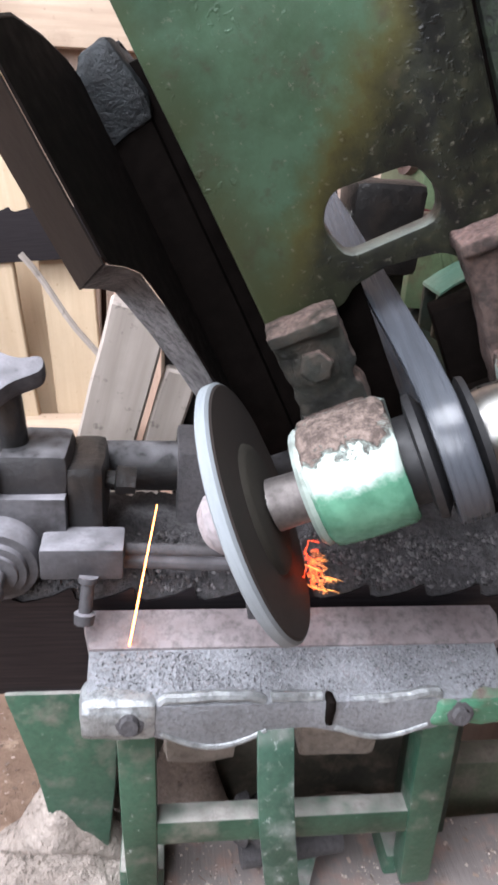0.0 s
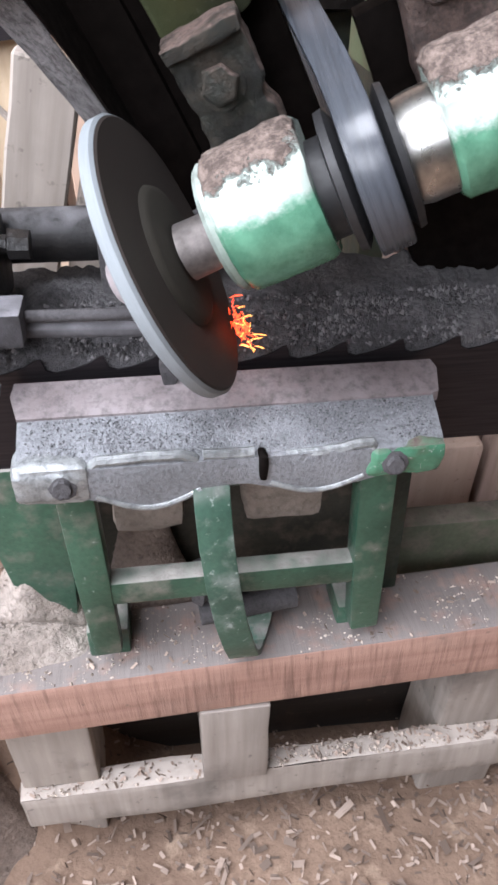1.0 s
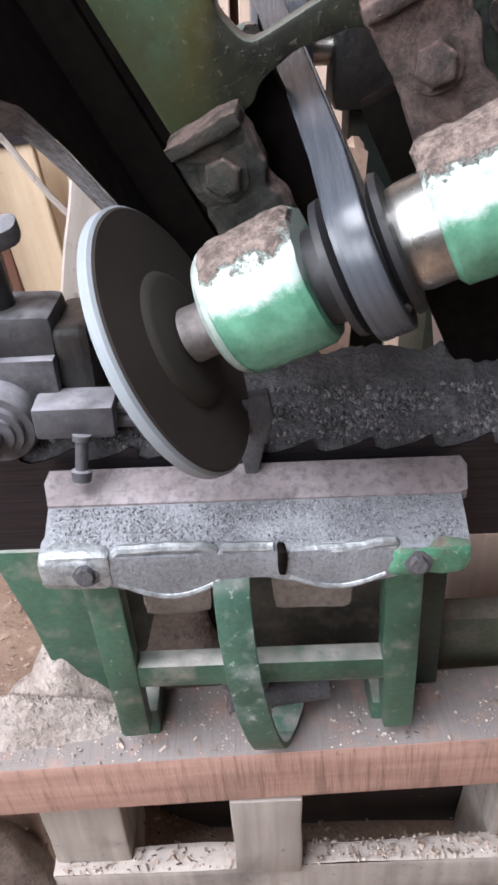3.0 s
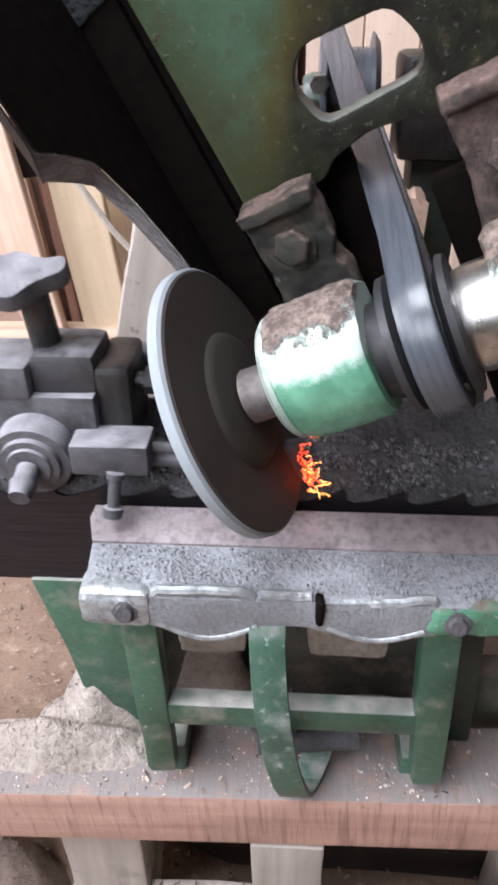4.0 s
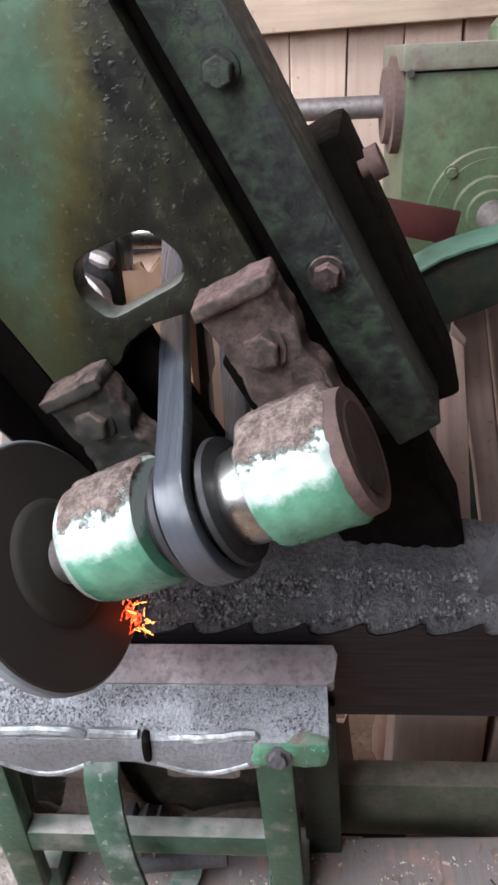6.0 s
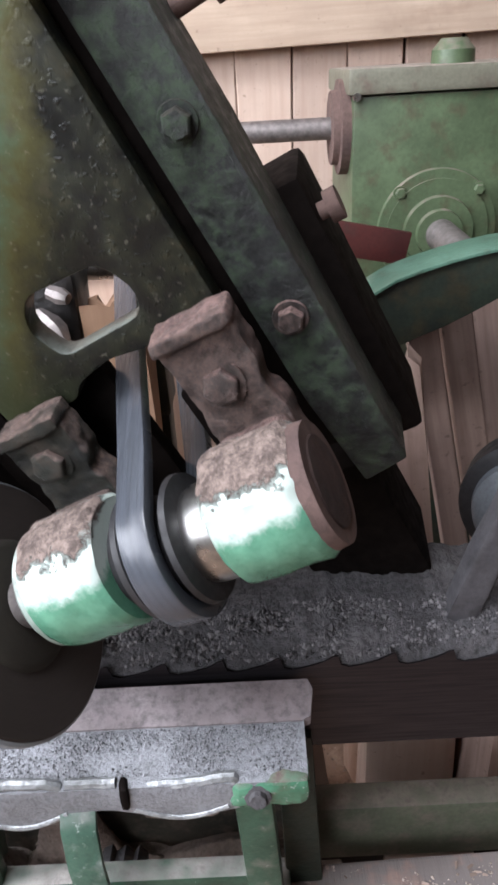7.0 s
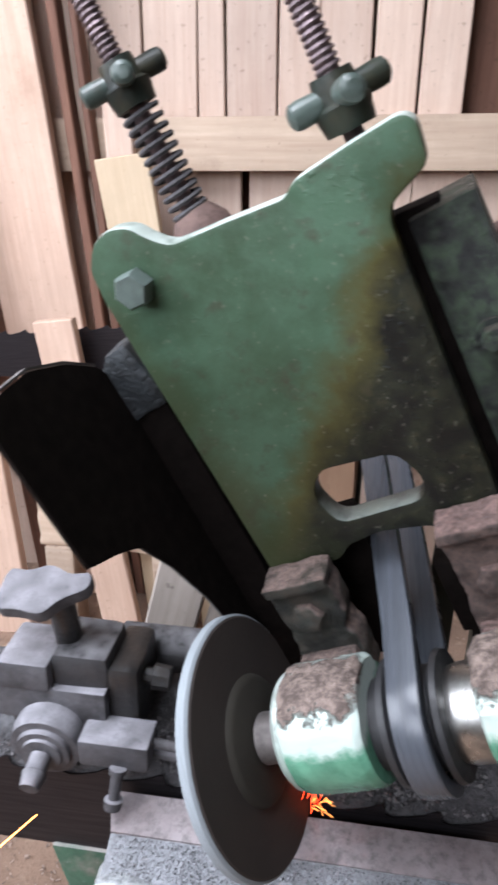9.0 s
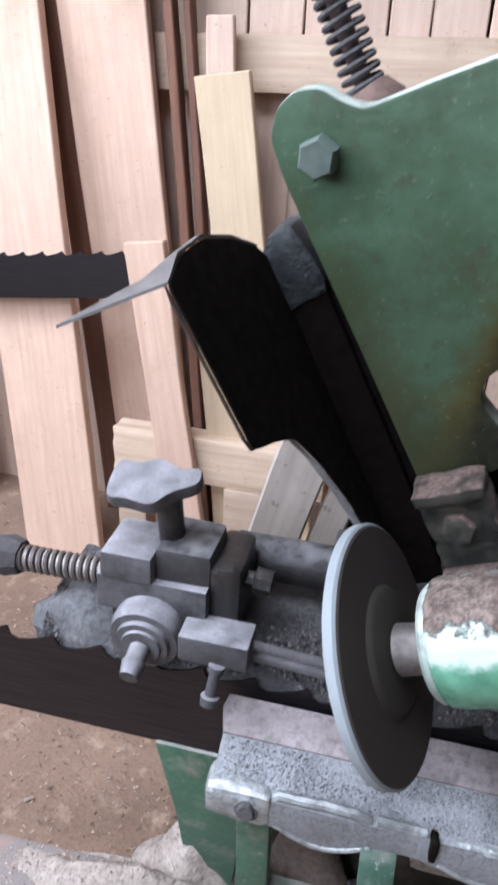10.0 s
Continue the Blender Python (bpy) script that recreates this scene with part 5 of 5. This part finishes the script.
fl2 = part("side_flange", turned((0.333, 0.93, 0.905), (0.306, 0.93, 0.905), [(0, 0.075), (0.55, 0.075), (0.6, 0.06), (1, 0.058)], 40, 0.002), RUSTY, gear, "brown rusted flange")
part("shaft", rod((0.31, 0.93, 0.905), (0.02, 0.93, 0.905), 0.018, 24), DULL_STEEL, gear, "grey shaft")
cv = part("bearing_cover", turned((0.478, 0.852, 0.742), (0.478, 0.815, 0.742), [(0, 0.102), (0.30, 0.100), (0.33, 0.086), (0.42, 0.086), (0.45, 0.060), (0.72, 0.058), (0.75, 0.040), (1, 0.038)], 48, 0.0015), GREEN_BOX, gear, "round green bearing cover")
part("cover_shaft", rod((0.478, 0.825, 0.742), (0.500, 0.72, 0.722), 0.026, 24), DULL_STEEL, gear, "rusty shaft end")
for k in range(4):
    a = radians(45 + 90 * k)
    part("cover_bolt", hex_bolt((0.478 + 0.092 * math.cos(a), 0.842, 0.742 + 0.092 * math.sin(a)), (0, -1, 0), 0.009, 0.010), GREEN_BOX, cv)
part("lid_screw", turned((0.338, 0.846, 0.955), (0.338, 0.836, 0.955), [(0, 0.007), (1, 0.006)], 12, 0.0005), SHAFT, gear)
part("gear_foot", box(0.36, 0.70, 0.88, 1.10, GROUND, 0.605, 0.006), GREEN_DARK, gear, "dark green pedestal")

hood = thing("belt_hood", pose(0, 0, 0), "dark green arched hood, its worn lit rim painted lighter", "hood")
crown = [(0.286, 0.688), (0.305, 0.703), (0.33, 0.719), (0.355, 0.733), (0.39, 0.745), (0.43, 0.756), (0.465, 0.764), (0.50, 0.770), (0.56, 0.776), (0.66, 0.774)]
under = [(0.66, 0.715), (0.56, 0.716), (0.50, 0.702), (0.465, 0.684), (0.43, 0.666), (0.39, 0.650), (0.355, 0.636), (0.31, 0.615), (0.288, 0.625)]
part("side_plate", rough_up(slab(crown + under, 0.572, 0.582, 0.002), 0.001, 40), GREEN_DARK, hood, "dark oily side plate")
part("rim", slab([(x, z + 0.006) for x, z in crown] + [(x, z + 0.001) for x, z in crown[::-1]], 0.566, 0.645, 0.001), LIT_GREEN_RIM, hood, "worn green rim painted lighter for its lit top")
part("hood_back", slab(crown + under, 0.632, 0.642, 0.002), GREEN_DARK, hood, "dark back plate")
part("hood_foot", box(0.60, 0.66, 0.585, 0.63, GROUND, 0.72, 0.006), GREEN_DARK, hood)
red = bmesh.new()
bmesh.ops.create_cube(red, size=1, matrix=pose(0.305, 0.70, 0.768, 0, 12, 0) @ Matrix.Diagonal((0.19, 0.012, 0.05, 1)))
part("red_stay", soften(red, 0.002), worn_paint("dull_red_enamel", (0.085, 0.020, 0.018), (0.045, 0.012, 0.012), (0.05, 0.03, 0.025), 0.4, 0.5), hood, "dull red flat stay")

belt_wheel = thing("belt_tensioner", pose(0.545, 0.45, 0.425, 0, 0, -28), "black belt tensioner wheel with a blue-grey hub cover", "tensioner")
part("tread", turned((0, 0.05, 0), (0, -0.005, 0), [(0, 0.10), (0.1, 0.108), (0.9, 0.108), (1, 0.100)], 56, 0.002), RUBBER_DARK, belt_wheel, "black rubber tread")
part("hub_cover", turned((0, -0.004, 0), (0, -0.040, 0), [(0, 0.088), (0.4, 0.085), (0.8, 0.068), (1, 0.030)], 48, 0.001), grit("blue_grey_cover", (0.11, 0.125, 0.14), (0.07, 0.08, 0.09), rough=0.45, scale=200, strength=0.15), belt_wheel, "blue-grey domed hub cover")
part("axle_post", box(-0.03, 0.03, 0.055, 0.10, GROUND - 0.425, 0.10, 0.004), GREEN_DARK, belt_wheel, "dark green post")
part("tension_roller", turned((-0.045, 0.06, 0.300), (-0.045, -0.01, 0.300), [(0, 0.034), (0.4, 0.040), (1, 0.034)], 32, 0.002), RUBBER_DARK, belt_wheel, "small black tension roller")
part("roller_arm", box(-0.055, 0.02, 0.062, 0.08, 0.08, 0.315, 0.003), GREEN_DARK, belt_wheel)

drive = thing("drive_pulley", pose(0, 0, 0), "grey drive pulley and motor seen through the hole", "pulley")
part("drum", turned((0.02, 0.48, 0.80), (0.085, 0.48, 0.80), [(0, 0.062), (0.1, 0.07), (0.14, 0.055), (0.86, 0.055), (0.9, 0.07), (1, 0.062)], 48, 0.001), RUBBER, drive)
part("drum_shaft", rod((-0.06, 0.48, 0.80), (0.26, 0.48, 0.80), 0.016, 20), SHAFT, drive)
part("drum_bearing", rough_up(box(0.11, 0.20, 0.44, 0.53, 0.74, 0.85, 0.01), 0.004, 30, 2), BLACK_IRON, drive)
part("drum_post", box(0.13, 0.19, 0.455, 0.515, GROUND, 0.745, 0.004), GREEN_DARK, drive)

# boards and offcuts at the right behind
def upright(x0, x1, y, z1, lean, mat, label, seed, thick=0.02):
    ob = board("plank", x0, x1, y, y + thick, GROUND, z1, mat, None, lean, label, seed)
    return tagged(ob, label, "plank", "old boards beside the machine")


upright(0.580, 0.630, 0.675, 0.67, -12.0, OLD_WOOD, "narrow weathered pinkish board standing upright", 31)
upright(0.645, 0.700, 0.700, 0.67, -12.5, OLD_WOOD, "pinkish rough board standing upright", 32)
upright(0.665, 0.800, 0.760, 0.70, -12.0, OLD_WOOD, "wide weathered board standing upright", 33)
tagged(part("timber_baulk", rough_up(box(0.30, 0.445, 0.37, 0.44, GROUND, 0.16, 0.008), 0.005, 9, 3), WALL_WOOD), "thick weathered pinkish timber baulk beside the machine", "timber")
tagged(part("timber_baulk", rough_up(box(0.455, 0.60, 0.27, 0.41, GROUND, 0.35, 0.01), 0.006, 9, 3), OLD_WOOD), "thick weathered brown timber baulk beside the machine", "timber")

# the drive's bearing stand, seen through the plate's hole
stand_b = thing("bearing_stand", pose(0, 0, 0), "black greasy bearing stand of the drive with steel bolts", "bearing stand")
part("stand_body", rough_up(box(0.004, 0.046, 0.42, 0.49, 0.62, 0.806, 0.008), 0.004, 40, 3), GREEN_DARK, stand_b, "greasy dark green block")
part("stand_cap", rough_up(turned((0.002, 0.455, 0.806), (0.050, 0.455, 0.806), [(0, 0.022), (0.2, 0.026), (0.8, 0.026), (1, 0.022)], 28, 0.001), 0.001, 80), NUT_TIP, stand_b, "worn green bearing cap")
for zz in (0.770, 0.824):
    part("stand_bolt", turned((0.020, 0.424, zz), (0.018, 0.400, zz), [(0, 0.007), (0.5, 0.007), (0.55, 0.011), (1, 0.010)], 6, 0.0008), SHAFT, stand_b, "bright steel bolt")
part("stand_post", box(0.008, 0.042, 0.43, 0.48, GROUND, 0.625, 0.004), GREEN_DARK, stand_b)
# unidentified machinery, its black block widened to darken the view through the hole
machinery = thing("hole_machinery", pose(0, 0, 0), "dark machinery added behind the hole, with a bright worn claw", "belt shifter")
part("machinery_block", rough_up(box(-0.115, -0.036, 0.36, 0.44, 0.60, 0.825, 0.008), 0.005, 40, 3), BLACK_IRON, machinery, "black greasy casting")
part("machinery_claw", rough_up(turned((-0.080, 0.358, 0.782), (-0.050, 0.335, 0.752), [(0, 0.009), (0.4, 0.016), (0.7, 0.017), (1, 0.010)], 7, 0.001), 0.001, 90), DULL_STEEL, machinery, "bright worn steel claw")
part("machinery_claw", rough_up(turned((-0.062, 0.356, 0.806), (-0.040, 0.345, 0.800), [(0, 0.008), (0.6, 0.010), (1, 0.006)], 8, 0.001), 0.001, 90), DULL_STEEL, machinery, "bright worn steel claw")
part("machinery_post", box(-0.10, -0.065, 0.38, 0.42, GROUND, 0.61, 0.004), BLACK_IRON, machinery)


def chunk(x0, x1, y0, y1, z0, z1, mat, label, rx=0, ry=0, rz=0, seed=0):
    """A split piece of timber with ragged ends, lying or leaning."""
    w, d, h = x1 - x0, y1 - y0, z1 - z0
    b = bmesh.new()
    bmesh.ops.create_cube(b, size=1, matrix=Matrix.Translation((0, 0, h / 2)) @ Matrix.Diagonal((w, d, h, 1)))
    bmesh.ops.subdivide_edges(b, edges=b.edges[:], cuts=5, use_grid_fill=True)
    for v in b.verts:
        v.co += Vector((noise.noise(v.co * 25 + Vector((seed, 0, 0))), noise.noise(v.co * 25 + Vector((0, seed, 4))), 0)) * 0.007
        if v.co.z > h * 0.95:
            v.co.z += 0.03 * noise.noise(Vector((v.co.x * 60, v.co.y * 60, seed)))
    return tagged(part("timber_offcut", b, mat, m=pose((x0 + x1) / 2, (y0 + y1) / 2, z0, rx, ry, rz), smooth=30), label, "timber", "offcuts beside the machine")


chunk(-0.030, 0.034, 0.355, 0.395, GROUND, 0.782, PACKING, "orange-brown timber packing piece standing behind the plate", seed=3)
chunk(0.045, 0.092, 0.375, 0.425, GROUND, 0.712, FRESH_WOOD, "fresh orange-pale timber piece standing behind the belt", 0, 3, 8, seed=5)
chunk(0.385, 0.440, 0.50, 0.54, GROUND, 0.640, OLD_WOOD, "split weathered board end leaning behind the rail", 4, -9, 14, seed=7)
chunk(0.425, 0.500, 0.545, 0.575, GROUND, 0.640, OLD_WOOD, "split pinkish board leaning behind the rail", 3, -7, -12, seed=9)
chunk(0.365, 0.395, 0.47, 0.50, GROUND, 0.560, OLD_WOOD, "narrow splintered board leaning behind the rail", 2, -11, 25, seed=12)
chunk(0.300, 0.350, 0.50, 0.56, GROUND, -0.02, FRESH_WOOD, "pale block on the ground behind the tie bar", 0, 4, 20, seed=15)
chunk(0.390, 0.520, 0.56, 0.62, GROUND, -0.08, DARK_WOOD, "red-brown block on the ground behind the tie bar", 10, 8, -25, seed=17)
chunk(0.215, 0.262, 0.30, 0.335, GROUND, 0.15, FRESH_WOOD, "pale upright offcut behind the tie bar", 0, -6, 5, seed=19)


def crumbs(name, n, seed, place, lo, hi, mat, label, category="grit"):
    """Loose grains: small uneven lumps sunk a little into the surface that place() gives."""
    rnd3 = random.Random(seed)
    verts, faces = [], []
    for k in range(n):
        p = place(rnd3)
        if p is None:
            continue
        r = lo + (hi - lo) * rnd3.random() ** 2.5
        o = len(verts)
        for d in ((1, 0, 0), (-1, 0, 0), (0, 1, 0), (0, -1, 0), (0, 0, 1), (0, 0, -1)):
            verts.append(tuple(p[i] + d[i] * r * rnd3.uniform(0.6, 1.3) + rnd3.uniform(-0.3, 0.3) * r for i in range(3)))
        for a, c, e in ((0, 2, 4), (2, 1, 4), (1, 3, 4), (3, 0, 4), (2, 0, 5), (1, 2, 5), (3, 1, 5), (0, 3, 5)):
            faces.append((o + a, o + c, o + e))
    me = bpy.data.meshes.new(name)
    me.from_pydata(verts, [], faces)
    me.materials.append(mat)
    return tagged(new(name, me), label, category, kind="stuff")


def grains(name, c0, c1):
    m, nt, b = nodes_of(name, 0.9)
    g = nt.nodes.new("ShaderNodeNewGeometry")
    nt.links.new(ramp(nt, g.outputs["Random Per Island"], 0.0, 1.0, (*c0, 1), (*c1, 1)), b.inputs["Base Color"])
    return m


GRAIN_GREY = grains("grey_grit_grains", (0.030, 0.028, 0.030), (0.19, 0.18, 0.185))
GRAIN_DARK = grains("dark_iron_grains", (0.05, 0.05, 0.052), (0.28, 0.28, 0.30))
GRAIN_DUST = grains("sawdust_grains", (0.20, 0.155, 0.125), (0.62, 0.53, 0.46))


def on_bed(r):
    x, q = r.uniform(-0.38, 0.62), r.random() ** 0.8 * (len(prof) - 5)
    i = min(int(q), len(prof) - 6)
    (y0, z0), (y1, z1) = prof[i + 1], prof[i + 2]
    f = q - i
    if noise.noise(Vector((x * 22, q * 0.6, 2))) < -0.15:
        return None
    return x, y0 + (y1 - y0) * f, z0 + (z1 - z0) * f + 0.001


def on_table(r):
    x, y = r.uniform(-0.165, 0.172), r.uniform(0.002, 0.036)
    if noise.noise(Vector((x * 28, y * 40, 6))) < r.uniform(-0.5, 0.25):
        return None
    z = 0.494 + (y - 0.020) * 0.475 if y > 0.020 else 0.4855 + (y - 0.003) * 0.5
    return x, y, z + 0.0004


def on_beam(r):
    x, y = r.uniform(-0.55, 0.5), r.uniform(0.0, 0.085)
    if noise.noise(Vector((x * 14, y * 30, 9))) < (0.0 if x > -0.12 else -0.5):
        return None
    return x, y, 0.1985 + 0.0524 * x


def on_slat(r):
    x = r.uniform(-0.26, 0.6)
    return x, r.uniform(0.004, 0.036), -0.049 + 0.021 * x


crumbs("grit_crumbs", 8500, 31, on_bed, 0.0007, 0.0032, GRAIN_GREY, "grey grit crumbs caked on the bed behind the blade")
crumbs("grit_crumbs", 6500, 32, on_table, 0.0004, 0.0014, GRAIN_DARK, "dark iron grit on the clamping table")
crumbs("sawdust_crumbs", 2600, 33, on_beam, 0.0006, 0.0024, GRAIN_DUST, "sawdust crumbs along the beam", "sawdust")
crumbs("sawdust_crumbs", 900, 34, on_slat, 0.0008, 0.0034, GRAIN_DUST, "sawdust crumbs on the pallet slat", "sawdust")

# ---------------------------------------------------------------- sparks
def spark_burst(name, seed, n, spread, m, label):
    rnd = random.Random(seed)
    b = bmesh.new()
    for k in range(n):
        d = Vector((rnd.uniform(-0.3, 0.8), rnd.uniform(-0.8, 0.1), rnd.uniform(-1.0, 0.7))).normalized()
        s = Vector((rnd.gauss(0, 0.6), rnd.gauss(0, 0.8), rnd.gauss(0, 1.7))) * spread * 0.45
        s.x -= s.z * 0.25
        l = rnd.uniform(0.3, 1.0) * spread
        pipe([s, s + d * l * 0.5 + Vector((0, 0, 0.05 * l)), s + d * l], 0.00013, 4, b)
    return tagged(part(name, b, m, smooth=10), label, "sparks")


sparks_a = spark_burst("sparks", 1, 46, 0.011, SPARK, "orange sparks flying from the grinding wheel")
sparks_b = spark_burst("sparks", 2, 14, 0.015, SPARK_HOT, "bright yellow sparks flying from the grinding wheel")

streak = tagged(part("spark_streak", turned((0, 0, 0), (0, 0, -0.15), [(0, 0.0004), (0.5, 0.0007), (1, 0.0009)], 6), SPARK_HOT, smooth=10), "single long bright spark shooting down", "sparks")

# ---------------------------------------------------------------- what moves
CYCLE, BEGIN = 1.28, 0.40
LIFT = ((0.0, 0.0195), (0.10, 0.0185), (0.16, 0.0145), (0.26, 0.004), (0.33, 0.0), (0.90, 0.0), (0.97, 0.002), (1.04, 0.009), (1.12, 0.0155), (1.20, 0.0190), (1.28, 0.0195))
FEED = ((0.0, 0.0475), (0.08, 0.050), (0.14, 0.030), (0.24, 0.006), (0.32, 0.0), (0.72, 0.0), (0.80, 0.007), (0.90, 0.015), (0.98, 0.027), (1.05, 0.038), (1.12, 0.042), (1.28, 0.0475))


def level(table, tau):
    for (t0, v0), (t1, v1) in zip(table, table[1:]):
        if t0 <= tau <= t1:
            s = (tau - t0) / (t1 - t0)
            return v0 + (v1 - v0) * s
    return table[-1][1]


def motions():
    ticks = [k / 20 for k in range(201)]
    head_rows, feed_rows, blade_rows, strand_rows = [], [], [], []
    for t in ticks:
        n, tau = divmod(t - BEGIN, CYCLE)
        head_rows.append((t, HEAD @ Matrix.Translation((0, 0, level(LIFT, tau)))))
        f = level(FEED, tau)
        feed_rows.append((t, pose(f, 0, 0)))
        go = PITCH * (n + (0 if tau < 0.72 else min(1.0, level(FEED, tau) / 0.0475)))
        if tau < 0.1:
            go = PITCH * n
        blade_rows.append((t, pose(go, 0.0795, 0)))
        strand_rows.append((t, pose(-go * 0.9945, 1.19, 0.745 + 0.0 - go * 0.1045, 0, -6, 0)))
    walk(head, head_rows)
    walk(carriage, feed_rows)
    walk(blade, blade_rows)
    walk(strand, strand_rows)
    walk(wheel, [(k / 10, pose(-0.080, 0, AX_C, 80 * k, 0, 0)) for k in range(101)])
    contact, away = Vector((0.012, 0.056, 0.570)), Vector((0.10, 0.135, 0.47))
    rows_a, rows_b = [], []
    for k in range(101):
        t = k / 10
        tau = (t - BEGIN) % CYCLE
        on = 0.23 < tau < 0.62 or 0.86 < tau < 1.12
        rows_a.append((t, Matrix.Translation(contact if on else away) @ pose(0, 0, 0, 0, 0, 35 * (k % 3))))
        rows_b.append((t, Matrix.Translation(contact + Vector((0.004, -0.006, -0.006)) if on and k % 2 == 0 else away) @ pose(0, 0, 0, 0, 0, 40 * (k % 2))))
    rest = pose(0.10, 0.15, 0.47)
    fly0, fly9 = pose(-0.118, 0.040, 0.640, 0, 9, 0), pose(-0.205, -0.03, 0.60, 0, 40, 0)
    walk(streak, [(0, fly0), (0.07, fly0), (0.13, rest), (8.93, rest), (8.97, fly9), (9.07, fly9), (9.12, rest), (10, rest)])
    walk(sparks_a, rows_a)
    walk(sparks_b, rows_b)


motions()
